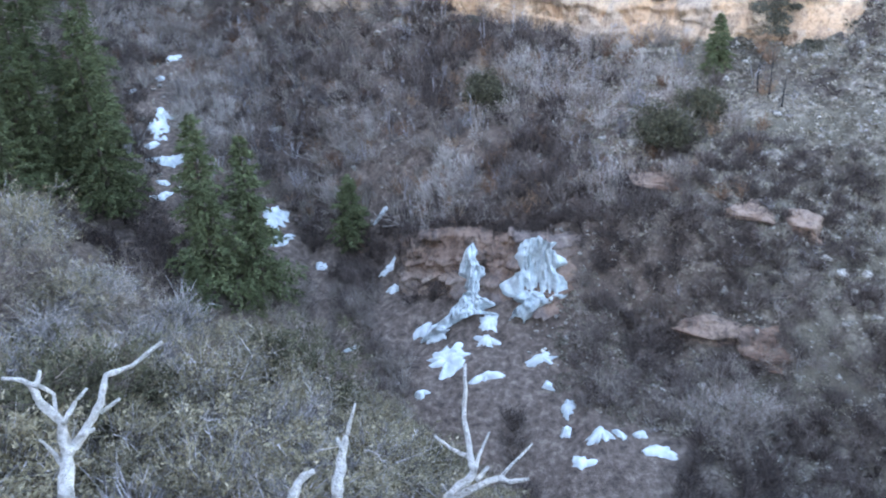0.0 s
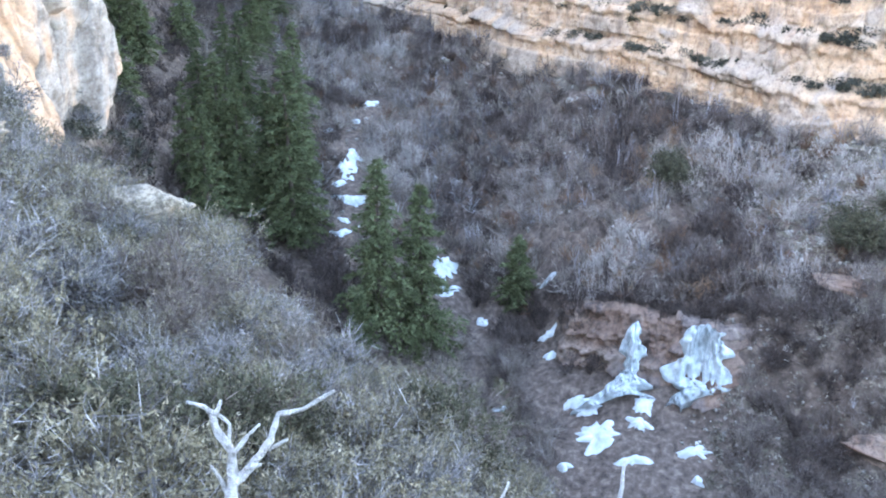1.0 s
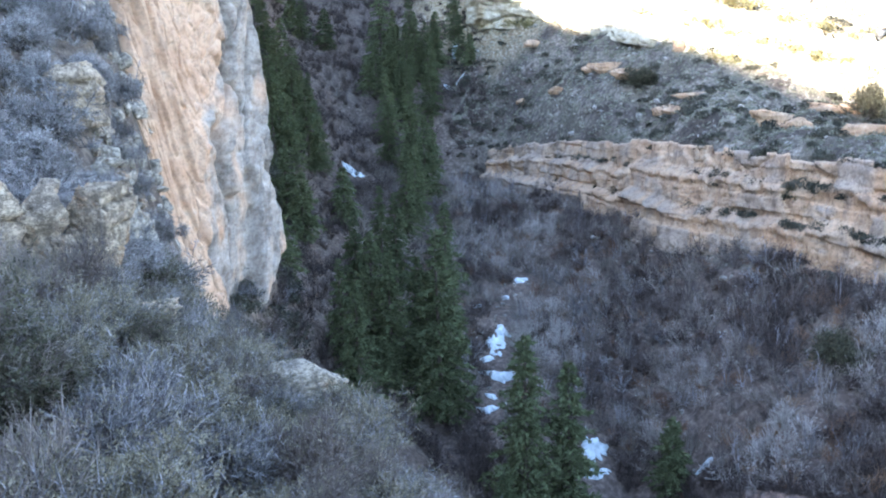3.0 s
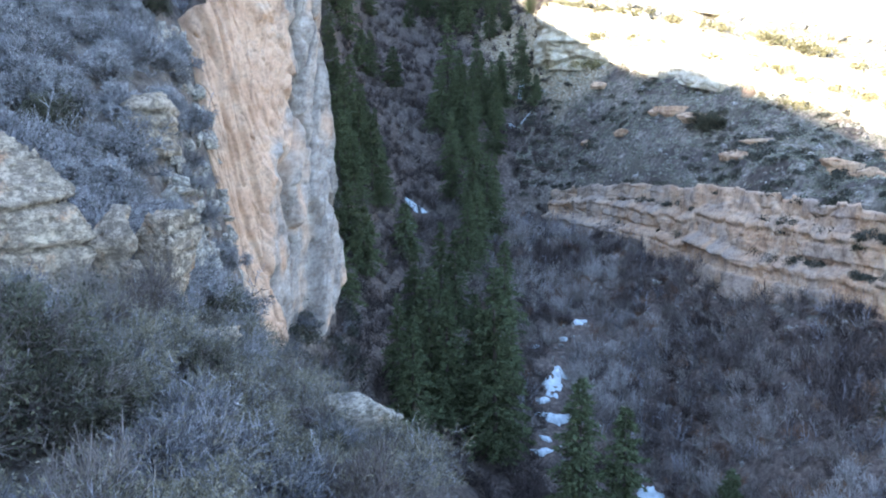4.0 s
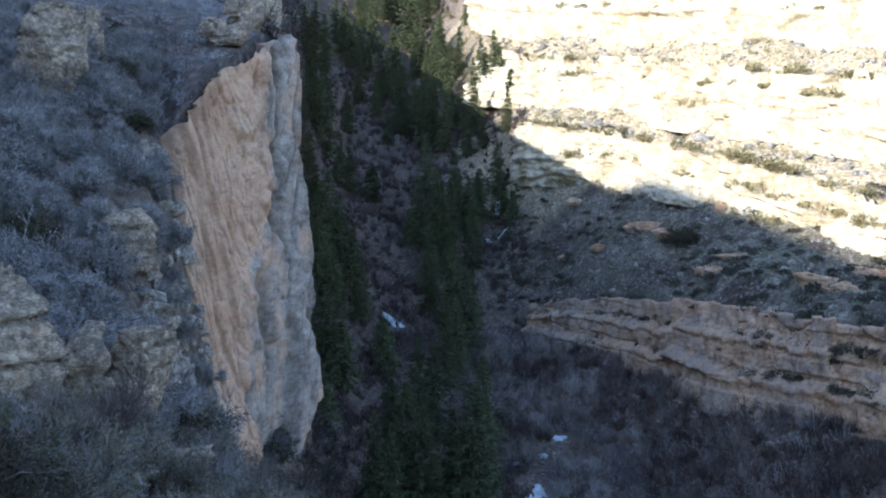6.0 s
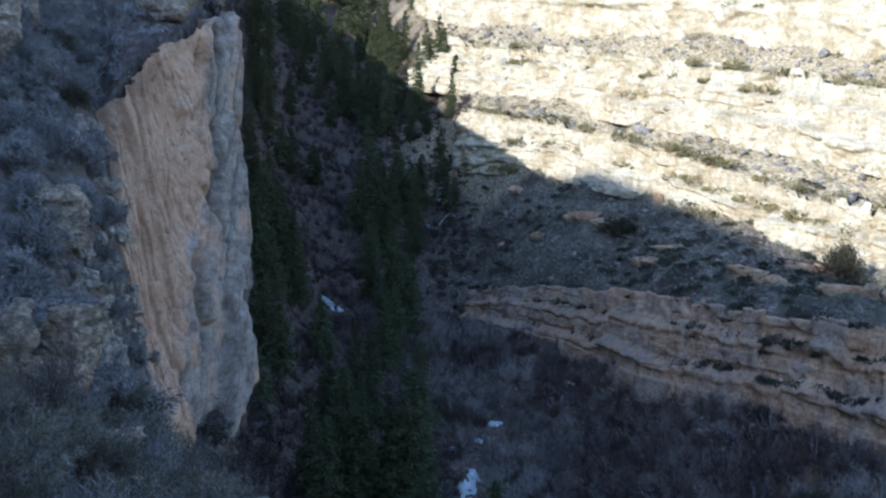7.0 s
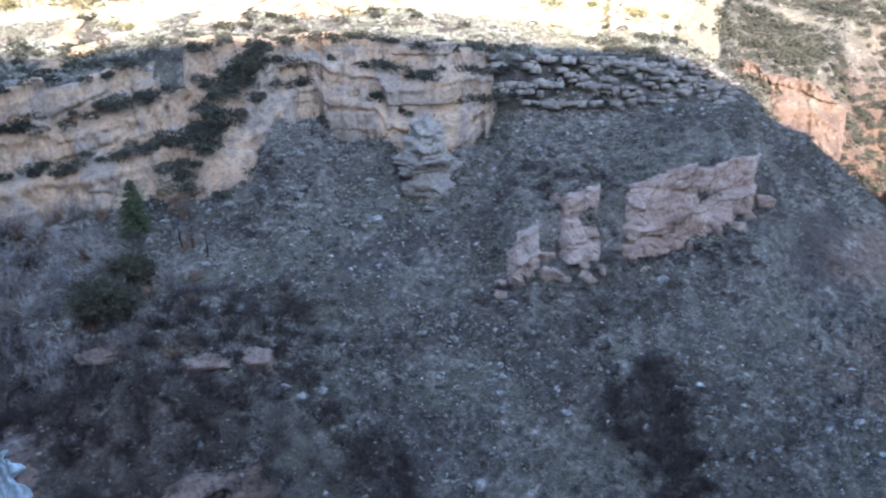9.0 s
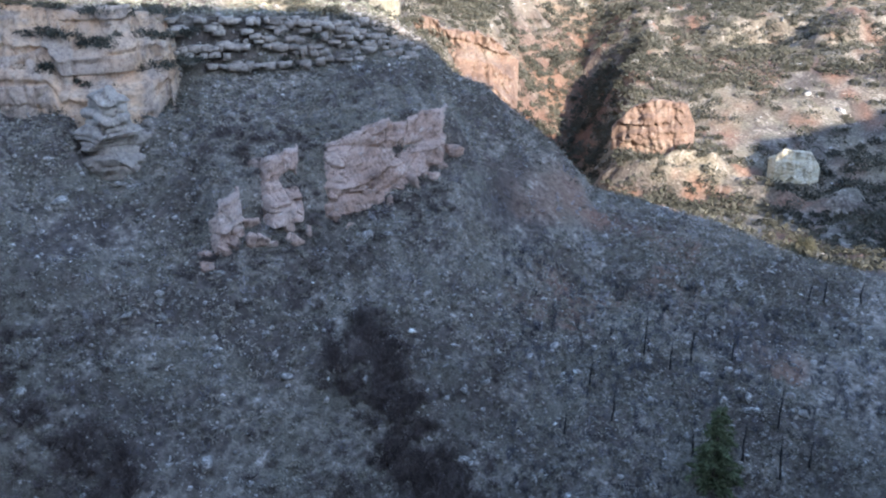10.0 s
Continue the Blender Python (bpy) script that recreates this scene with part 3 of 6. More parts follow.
def cliff(name, bearings, foot, top, mat, label, block=2.2, bed=1.4, depth=0.9, tiers=((0.42, 0.9), (0.74, 0.8)), step=0.12, rows=60,
          seed=0, below=1.5, above=0.2, rough=0.2, joints=1.0, swell=0.8, ragged=0.5, warp=1.0):
    """A rock face along bearings; foot and top give distance and height. The face is split by uneven joints into columns and each
    column into beds, which stand proud or back; tiers (share of the height, set-back in m) step the face back."""
    b = np.arange(bearings[1], bearings[0], step)
    fd, fz = foot(b)
    td, tz = top(b)
    fz = fz - below
    run = np.r_[0, np.cumsum(np.hypot(np.diff(fd), np.radians(step) * fd[1:]))]
    tz = tz + above + ragged * (lattice(np.floor(run / block + fbm(run / 3.0, 0.2, 0, 2, seed)).astype(np.int64), 0, seed, 4) - 0.5) + 0.15 * fbm(run / 1.5, 0.7, 0, 3, seed + 40)
    V, S = np.meshgrid(np.linspace(0, 1, rows), run, indexing="ij")
    H = V * np.maximum(tz - fz, 0.3)
    s = S + warp * (0.3 * block * fbm(S / (2 * block), H / 6.0, 0, 4, seed) + 0.1 * fbm(S / 0.6, H / 0.6, 0, 2, seed + 3))
    out = np.zeros_like(V)
    cut = np.zeros_like(V)
    bend = warp * 0.22 * fbm(S / (1.5 * block), H / (3.0 * bed), 0, 3, seed + 71)
    for k, (wide, tall, share) in enumerate(((2.6 * block, 3.0 * bed, 0.7), (0.75 * block, 2.4 * bed, 0.6), (0.3 * block, 0.8 * bed, 0.28))):
        z, crack, own = facets(s / wide + bend, H / tall + bend, seed + 7 * k)
        out = out + share * 1.2 * z
        cut = np.maximum(cut, (0.5, 0.5, 0.3)[k] * crack * (own > 0.6))
    # long ledges that come and go along the face
    lay = np.floor((H + 0.5 * vnoise(S / 16.0, 0.5, 0, seed + 6) + 0.15 * warp * fbm(S / 4.0, H / 3.0, 0, 3, seed + 7)) / (0.8 * bed)).astype(np.int64)
    out = out + 1.1 * (lattice(lay, lay * 0, lay * 0 + seed, 15) - 0.5) * np.clip(0.55 + 1.1 * fbm(S / 9.0, lay * 3.7, 0, 2, seed + 8), 0, 1)
    # a few deep upright joints
    q = s / (2.6 * block)
    col = np.round(q).astype(np.int64)
    strong = np.clip(lattice(col, col * 0, col * 0 + seed, 9) * 3 - 1.9, 0, 1)
    cut = np.maximum(cut, strong * np.exp(-((q - col) * 2.6 * block / ((0.05 + 0.06 * strong) * block)) ** 2))
    hue = np.clip(0.5 + 0.6 * out + 0.25 * fbm(S / 2.0, H / 2.0, 0, 3, seed + 31), 0, 1)
    out = depth * out + swell * depth * 1.3 * fbm(S / (5 * block), H / 12.0, 0, 3, seed + 11)
    out = out - 0.95 * depth * joints * cut + rough * fbm(S / 0.8, H / 0.8, 0, 4, seed + 17, 0.6)
    split = fbm(S / (1.6 * block) + 7, H / (3.2 * block), 0, 5, seed + 51, 0.62)
    out = out - warp * (0.35 * depth * np.exp(-(split / 0.035) ** 2) - 0.18 * depth * np.sign(split) * np.clip(np.abs(split) / 0.2, 0, 1))
    for share, back in tiers:
        lip = share + 0.035 * fbm(run / 12.0, share * 7, 0, 3, seed + 23)[None] + 0.06 * (lattice(np.floor(run / (1.7 * block)).astype(np.int64), 3, seed, 8) - 0.5)[None]
        out = out - back * np.clip((V - lip) / 0.07, 0, 1) + 0.25 * np.clip(1 - np.abs(V - lip + 0.03) / 0.04, 0, 1)
    setback = sum(q for _, q in tiers)
    ends = np.clip(np.minimum(S, run[-1] - S) / min(2.5, run[-1] / 7), 0, 1)
    A = np.radians(b)
    F = np.stack([-fd * np.sin(A), fd * np.cos(A)], -1)
    T = np.stack([-td * np.sin(A), td * np.cos(A)], -1)
    width = max(3, int(2.5 / max(run[-1] / len(run), 1e-3)))
    soft = np.stack([np.convolve(np.pad(F[:, k], width, mode="reflect", reflect_type="odd"), np.ones(2 * width + 1) / (2 * width + 1), "valid") for k in (0, 1)], -1)
    along_ = unit(np.gradient(soft, axis=0))
    face = np.stack([along_[:, 1], -along_[:, 0]], -1)
    face = face * np.sign((face * -F).sum(-1, keepdims=True))
    push = (out + setback + depth * 0.7 + 0.3) * ends - 1.5 * (1 - ends)
    P = F[None] + (T - F)[None] * V[..., None] + face[None] * push[..., None]
    Z = fz + H
    back = unit(F)[None]
    P = np.concatenate([P, P[-1:] + back * 1.0, P[-1:] + back * 4.0])
    Z = np.r_[Z, Z[-1:] + np.array([[0.05], [-0.8]])]
    verts = np.concatenate([P, Z[..., None]], -1).reshape(-1, 3)
    tint = np.r_[hue, hue[-1:], hue[-1:]].ravel()
    me = mesh_from(name, verts, grid_faces(*Z.shape)[:, ::-1], mat, False, tint)
    return tagged(new(name, me), label, "cliff", kind="structure")


def along(name, nearer=0.0, up=0.0):
    return lambda b: tuple(q + o for q, o in zip(line(name, b), (-nearer, up)))


def table(rows):
    rows = np.array(sorted(rows), float)

    def at(b):
        d = np.interp(b, rows[:, 0], rows[:, 1])
        return d, d * np.tan(np.radians(np.interp(b, rows[:, 0], rows[:, 2])))
    return at


cliff("cliff_band", (18.5, -40.5), along("foot"), along("top"), M_BAND, "tan and orange layered sandstone cliff band across the canyon side", tiers=((0.4, 1.2), (0.72, 0.9)), step=0.07, rows=96, seed=1, ragged=0.8, bed=1.6, depth=0.62, rough=0.07, joints=0.9, warp=0.35)
cliff("cliff_upper", (19, -51.5), along("bench"), along("upper"), M_PALE, "sunlit pale sandstone ledge with dark vertical cracks", block=3.4, bed=1.8, depth=1.1, tiers=((0.5, 0.9),), rows=50, seed=2, joints=1.5, ragged=1.6, warp=0.45)
cliff("cliff_crown", (21, -51.5), along("terrace"), along("crown"), M_PALE, "sunlit pale sandstone upper cliff", block=4.0, bed=2.2, depth=1.2, tiers=((0.35, 1.6), (0.7, 1.4)), rows=60, seed=3, joints=1.5, ragged=2.0, warp=0.45)
cliff("cliff_ledge", (4.0, -11.0), along("creek", 0.0), along("ledge", 0.3), M_PINK, "low dark pink sandstone ledge above the creek", block=2.0, bed=0.6, depth=0.8, tiers=((0.3, 0.6), (0.6, 0.5)), warp=0.4, step=0.07, rows=40, seed=4, below=0.5)


def orange_wall():
    """The tall wall: a smooth orange face with fine cracks, and grey slabs standing out along its free edge."""
    step, rows, below, seed = 0.028, 280, 1.5, 5
    b = np.arange(30.9, 39.9, step)
    fd, fz = table([(40.2, 40.3, -2), (38.5, 41.2, -8), (37.5, 42.5, -14), (36, 45, -17.2), (35.2, 46.5, -17), (34, 49, -15.4), (32.5, 51.5, -12.6), (30.9, 54, -10)])(b)
    td, tz = table([(40.2, 42.3, 1.0), (39.65, 42.8, 1.9), (39.2, 43.2, 3.1), (37.9, 44.8, 4.5), (36.5, 46.8, 6.1), (35, 49.5, 6.7), (34.3, 50.8, 7.3), (33.1, 52.6, 8.2), (32.5, 53.6, 7.4), (32.2, 54, 5.0), (32.0, 54.2, 0.5), (31.3, 54.8, -5.5), (30.9, 55.3, -8.5)])(b)
    fz = fz - below
    run = np.r_[0, np.cumsum(np.hypot(np.diff(fd), np.radians(step) * fd[1:]))]
    tz = tz + 0.35 * fbm(run / 1.3, 0.4, 0, 4, 45)
    V, S = np.meshgrid(np.linspace(0, 1, rows), run, indexing="ij")
    H = V * np.maximum(tz - fz, 0.3)
    Z = fz + H
    B = np.broadcast_to(b, V.shape)
    E = np.degrees(np.arctan2(Z, fd + (td - fd) * V))
    edge = np.interp(E, (-17, -14, -11, -8, -5.6, -4.6, -2.2, 0, 4, 6.6, 8.5), (35.3, 35.9, 36.2, 36.1, 35.7, 34.9, 33.9, 34.1, 34.3, 34.4, 34.8))
    edge = edge + 0.28 * fbm(S / 1.4, Z / 2.2, 0, 4, 61)
    grey = np.clip((edge - B) / 0.22, 0, 1)
    slab = np.clip((36.3 - B) / 0.15, 0, 1) * np.clip((B - np.interp(E, (-13, -9, -5.5), (35.3, 34.95, 35.2))) / 0.12, 0, 1) * np.clip((E + 13.5) / 1.2, 0, 1) * np.clip((-5.6 - E) / 0.5, 0, 1)
    bend = 0.3 * fbm(S / 1.5, H / 3.0, 0, 3, 71)
    out = 0.32 * fbm(S / 14.0, H / 10.0, 0, 3, 11) + 0.11 * fbm(S / 2.4, H / 1.6, 0, 5, 17, 0.6)
    for wide, tall, size, few in ((4.6, 3.6, 0.22, 0.6), (2.0, 1.4, 0.17, 0.65), (0.8, 0.5, 0.09, 0.7)):
        z, crack, own = facets((S + 0.12 * H) / wide + bend, H / tall + bend, seed + int(10 * wide))
        out = out + (1 - 0.6 * grey) * size * (1.2 * z - 1.1 * crack * (own > few))
    lean = 0.35 * H + 0.15 * fbm(S / 4.0, H / 6.0, 0, 3, 75)
    chunk = 0
    for wide, tall, size in ((3.2, 8.0, 0.75), (1.5, 3.0, 0.22)):
        z, crack, own = facets((S + lean) / wide, H / tall + 0.3 * bend, 90 + int(10 * wide))
        chunk = chunk + size * (1.3 * z - 0.7 * crack * (own > 0.35))
    stand = np.clip((edge - B) / 1.3, 0, 1)
    out = out + (1 - slab) * (0.35 * stand + 0.95 * np.clip((edge - B) / 0.45, 0, 1) * chunk) + 0.25 * slab
    # clefts: height angles, bearings, depth, half width
    for es, bs, deep, half in (((-12, -9, -5.2), (34.6, 34.75, 34.95), 2.2, 0.2), ((-5.5, -3.5, -1.0), (33.2, 33.6, 33.9), 1.5, 0.14), ((-2.5, 1.0, 5.5, 8.0), (33.4, 33.6, 33.7, 33.9), 1.5, 0.1),
                               ((-3.4, -1.0, 1.6), (36.4, 36.3, 36.35), 0.4, 0.035), ((-16, -13, -9), (35.9, 36.25, 36.45), 0.5, 0.05), ((2.2, 4.0, 5.4), (37.2, 37.15, 36.7), 0.35, 0.04), ((-14, -11), (37.2, 37.35), 0.4, 0.05)):
        mid = np.interp(E, es, bs) + 0.08 * fbm(Z / 1.5, 0.3, 0, 3, 83)
        out = out - deep * np.exp(-((B - mid) / half) ** 2) * np.clip((E - es[0]) / 0.8, 0, 1) * np.clip((es[-1] - E) / 0.8, 0, 1)
    out = out - 1.1 * np.exp(-((B - 34.75) / 0.2) ** 2 - ((E - 5.2) / 0.5) ** 2)
    ends = np.clip(np.minimum(S / 2.0, (run[-1] - S) / 0.7), 0, 1)
    A = np.radians(b)
    F, T = (np.stack([-q * np.sin(A), q * np.cos(A)], -1) for q in (fd, td))
    k = 45
    soft = np.stack([np.convolve(np.pad(F[:, i], k, mode="reflect", reflect_type="odd"), np.ones(2 * k + 1) / (2 * k + 1), "valid") for i in (0, 1)], -1)
    way = unit(np.gradient(soft, axis=0))
    face = np.stack([way[:, 1], -way[:, 0]], -1)
    face = face * np.sign((face * -F).sum(-1, keepdims=True))
    P = F[None] + (T - F)[None] * V[..., None] + face[None] * ((out + 0.4) * ends - 1.5 * (1 - ends))[..., None]
    P = np.concatenate([P, P[-1:] + unit(F)[None] * 1.0, P[-1:] + unit(F)[None] * 4.0])
    Z = np.r_[Z, Z[-1:] + np.array([[0.05], [-0.8]])]
    tint = np.clip(grey * (0.75 + 0.5 * fbm(S / 1.2, H / 1.8, 0, 4, 66)) - 0.35 * slab, 0, 1)
    tint = np.r_[tint, tint[-1:], tint[-1:]]
    me = mesh_from("cliff_wall", np.concatenate([P, Z[..., None]], -1).reshape(-1, 3), grid_faces(*Z.shape)[:, ::-1], M_WALL, False, tint.ravel())
    tagged(new("cliff_wall", me), "tall orange sandstone wall ending in grey slabs", "cliff", kind="structure")


orange_wall()
cliff("cliff_crag", (21, -51.5), along("crag"), along("cragtop"), M_PALE, "sunlit pale sandstone crag high on the canyon side", block=4.0, bed=2.0, depth=1.0, tiers=((0.5, 1.2),), rows=44, seed=8, joints=1.5, ragged=2.0, warp=0.45)
cliff("cliff_red", (-53.2, -60.4), table([(-53.2, 172, -12.5), (-57, 168, -13.5), (-60.5, 170, -14.5)]), table([(-53.2, 180, -8.8), (-55, 178, -9.4), (-57.5, 176, -9.9), (-60.5, 176, -12.0)]), M_RED,
      "sunlit red and cream sandstone cliffs down the canyon", block=3.0, bed=2.4, depth=1.8, tiers=((0.4, 2.0), (0.7, 1.5)), step=0.06, rows=56, seed=9, below=3, ragged=3.0)
cliff("cliff_block", (-66.2, -71.2), table([(-66.2, 167, -16.4), (-71.2, 167, -16.2)]), table([(-66.2, 169, -15.6), (-67.2, 170, -14.2), (-68.5, 170, -13.5), (-70.6, 170, -13.8), (-71.2, 170, -15.2)]), M_RED,
      "sunlit orange-red rock face on the far hillside", block=2.6, bed=2.0, depth=1.3, tiers=((0.5, 1.0),), step=0.06, rows=50, seed=12, below=1, ragged=1.2, joints=0.35)
cliff("cliff_knob", (-75.6, -78.6), table([(-75.6, 166, -17.2), (-78.6, 166, -17.2)]), table([(-75.6, 168, -16.6), (-76.4, 169, -15.8), (-78, 169, -16.0), (-78.6, 169, -16.8)]), M_PALE,
      "sunlit pale rock block on the far hillside", block=2.4, bed=2.0, depth=1.2, tiers=(), step=0.06, rows=40, seed=13, below=1, ragged=0.8)
for ends, seed in (((-43.8, -46.75), 6), ((-47.05, -56.6), 16), ((-40.4, -42.7), 26)):
    cliff("cliff_spur", ends, table(SPUR_FOOT), table(SPUR_BROW), M_SPUR, "pink and cream sandstone outcrop on the scree slope", block=2.6, bed=1.3, depth=0.6, tiers=((0.42, 0.6),), step=0.05, rows=70, seed=seed, ragged=0.7, joints=1.3, rough=0.1, below=0.1)
# ---------------------------------------------------------------- plants and stones: shapes
def slivers(p0, p1, width, r):
    """One thin triangle from each p0 to p1, width wide at its foot."""
    side = unit(np.cross(p1 - p0, r.normal(size=p0.shape))) * np.asarray(width)[..., None] / 2
    verts = np.stack([p0 - side, p0 + side, p1], 1).reshape(-1, 3)
    return verts, np.arange(len(verts)).reshape(-1, 3)


def leaf_tris(at, size, r, along=None):
    """Small leaves: one triangle each, turned at random or about a given direction."""
    n = len(at)
    d = unit(r.normal(size=(n, 3)) + (0 if along is None else along))
    s = unit(np.cross(d, r.normal(size=(n, 3))))
    size = np.asarray(size)[..., None]
    verts = np.stack([at - s * size * 0.22, at + s * size * 0.22, at + d * size], 1).reshape(-1, 3)
    return verts, np.arange(len(verts)).reshape(-1, 3)


def joined(pieces):
    vs, fs, n = [], [], 0
    for v, f in pieces:
        vs.append(v)
        fs.append(f + n)
        n += len(v)
    return np.concatenate(vs), np.concatenate(fs)


def tube(points, radii, sides=7, seed=0):
    """A tapered, slightly knotty limb through points, as triangles."""
    pts = [Vector(p) for p in points]
    r = np.random.default_rng(seed)
    verts, faces = [], []
    ref = Vector((0.31, 0.87, 0.38))
    for i, p in enumerate(pts):
        t = (pts[min(i + 1, len(pts) - 1)] - pts[max(i - 1, 0)]).normalized()
        a = t.cross(ref).normalized()
        b = t.cross(a)
        for k in range(sides):
            ang = 2 * math.pi * k / sides
            rad = radii[i] * (1 + 0.16 * r.normal())
            verts.append(p + (a * math.cos(ang) + b * math.sin(ang)) * rad)
    for i in range(len(pts) - 1):
        for k in range(sides):
            q, w = i * sides + k, i * sides + (k + 1) % sides
            faces += [(q, w, w + sides), (q, w + sides, q + sides)]
    n = len(verts)
    verts += [pts[0], pts[-1]]
    for k in range(sides):
        faces.append((n, (k + 1) % sides, k))
        faces.append((n + 1, n - sides + k, n - sides + (k + 1) % sides))
    return np.array([tuple(v) for v in verts]), np.array(faces)


def limb(points, thick, thin, seed=0, steps=5, wobble=0.03, sides=7):
    """A limb that bends smoothly through the points, with small kinks."""
    r = np.random.default_rng(seed)
    p = np.array(points, float)
    t = np.linspace(0, len(p) - 1, steps * (len(p) - 1) + 1)
    q = np.stack([np.interp(t, np.arange(len(p)), p[:, k]) for k in range(3)], -1)
    length = np.linalg.norm(np.diff(p, axis=0), axis=1).sum()
    q[1:-1] += r.normal(size=q[1:-1].shape) * wobble * length / len(q)
    return tube(q, np.interp(np.linspace(0, 1, len(q)), [0, 1], [thick, thin]), sides, seed)


def shrub_shape(seed, size, height, levels=(9, 5, 4, 3, 3), leaves=3, leaf=0.018, leaf_from=0.35, twig=0.006, lift=0.5):
    """A rounded, crooked, much-branched shrub: (twigs, leaves) as triangle soups, foot at the origin; leaves with a
    tint for each clump and painted shading from dark below to light on top.
    """
    r = np.random.default_rng(seed)
    n = levels[0]
    ang = np.linspace(0, 2 * math.pi, n, endpoint=False) + r.uniform(0, 0.6, n)
    out = r.uniform(0.15, 1.0, n)
    d = unit(np.stack([np.cos(ang) * out, np.sin(ang) * out, np.full(n, lift) + r.uniform(0, 0.7, n)], -1))
    p = np.zeros((n, 3)) + r.normal(size=(n, 3)) * (0.05 * size, 0.05 * size, 0.01)
    length = 0.29 * size * r.uniform(0.6, 1.15, n)
    wide = twig * 3.2
    twigs = []
    for k, m in enumerate(levels):
        end = p + d * length[:, None] * (1, 1, height / size * 1.25)
        twigs.append(slivers(p, end + (end - p) * 0.25, np.full(len(p), wide), r))
        if k < 2:
            twigs.append(slivers(p, end + (end - p) * 0.25, np.full(len(p), wide), r))
        if k == len(levels) - 1:
            break
        m = levels[k + 1]
        f = r.uniform(0.5, 1.0, (len(p), m))
        q = p[:, None] + (end - p)[:, None] * f[..., None]
        way = unit(d[:, None] + 0.62 * r.normal(size=(len(p), m, 3)) + np.array((0, 0, 0.16)))
        length = (length[:, None] * r.uniform(0.55, 0.95, (len(p), m))).ravel()
        p, d = q.reshape(-1, 3), way.reshape(-1, 3)
        wide = max(wide * 0.66, twig)
    tv, tf = joined(twigs)
    lv = None
    if leaves:
        at = np.concatenate([p + (end - p) * r.uniform(0.25, 1.3, (len(p), 1)) + r.normal(size=p.shape) * leaf * 0.5 for _ in range(leaves)])
        way = np.concatenate([d * 1.3 for _ in range(leaves)])
        keep = vnoise(at[:, 0] * 8 / size, at[:, 1] * 8 / size, at[:, 2] * 8 / size, seed) > -leaf_from
        at, way = at[keep], way[keep]
        lv = leaf_tris(at, leaf * r.uniform(0.6, 1.5, len(at)), r, way + np.array((0, 0, 0.3)))
        lv[0][:, 2] = np.maximum(lv[0][:, 2], -0.12)
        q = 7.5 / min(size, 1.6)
        # random tone by clump, plus painted shading: top leaves lighter, low ones darker
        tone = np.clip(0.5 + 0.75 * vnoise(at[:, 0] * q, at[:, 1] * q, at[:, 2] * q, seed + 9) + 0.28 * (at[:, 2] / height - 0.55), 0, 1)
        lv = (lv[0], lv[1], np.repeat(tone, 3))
    tv[:, 2] = np.maximum(tv[:, 2], -0.12)
    return (tv, tf), lv


def fir_shape(seed, tall, spread, whorls=30, thin=1.0):
    """A conifer: (trunk, crown). Drooping boughs in uneven whorls, each hung with sprays of needles."""
    r = np.random.default_rng(seed)
    lean = r.normal(size=2) * 0.012 * tall
    zs = np.linspace(-0.5, tall, 9)
    trunk = tube([(lean[0] * (z / tall) ** 2, lean[1] * (z / tall) ** 2, z) for z in zs],
                 [max(0.014 * tall * (1 - z / tall), 0.012) for z in zs], 8, seed)
    at, way, size, wood = [], [], [], []
    for i in range(whorls):
        f = (i + r.uniform(-0.4, 0.4)) / whorls
        z = tall * (0.07 + 0.93 * f)
        reach0 = spread * ((1 - f) ** 0.85) * (1 if f > 0.12 else 0.75) + 0.1
        for k in range(r.integers(6, 10)):
            if r.random() < 0.12:
                continue
            ang = r.uniform(0, 2 * math.pi)
            reach = reach0 * r.uniform(0.4, 1.2)
            n = int(max(10, 80 * thin * reach / spread + 14))
            t = r.uniform(0.08, 1.0, n) ** 0.8
            rise = 0.25 * f - 0.22 + r.normal() * 0.06
            side = r.normal(size=n) * 0.16 * reach * (1.1 - t)
            x = np.cos(ang) * t * reach - np.sin(ang) * side
            y = np.sin(ang) * t * reach + np.cos(ang) * side
            zz = z + rise * reach * t - 0.16 * reach * t * t + r.normal(size=n) * 0.04 * reach
            at.append(np.stack([x, y, zz], -1))
            way.append(np.stack([np.full(n, np.cos(ang)), np.full(n, np.sin(ang)), np.full(n, -0.25)], -1) * 1.4)
            size.append(np.full(n, 0.11 + 0.05 * spread) * r.uniform(0.7, 1.6, n))
            wood.append(((0, 0, z), (np.cos(ang) * reach, np.sin(ang) * reach, z + rise * reach - 0.16 * reach)))
    at = np.concatenate(at)
    crown = leaf_tris(at, np.concatenate(size), r, np.concatenate(way))
    w = np.array(wood)
    boughs = slivers(w[:, 0], w[:, 1], np.full(len(w), 0.05), r)
    return joined([trunk, boughs]), crown


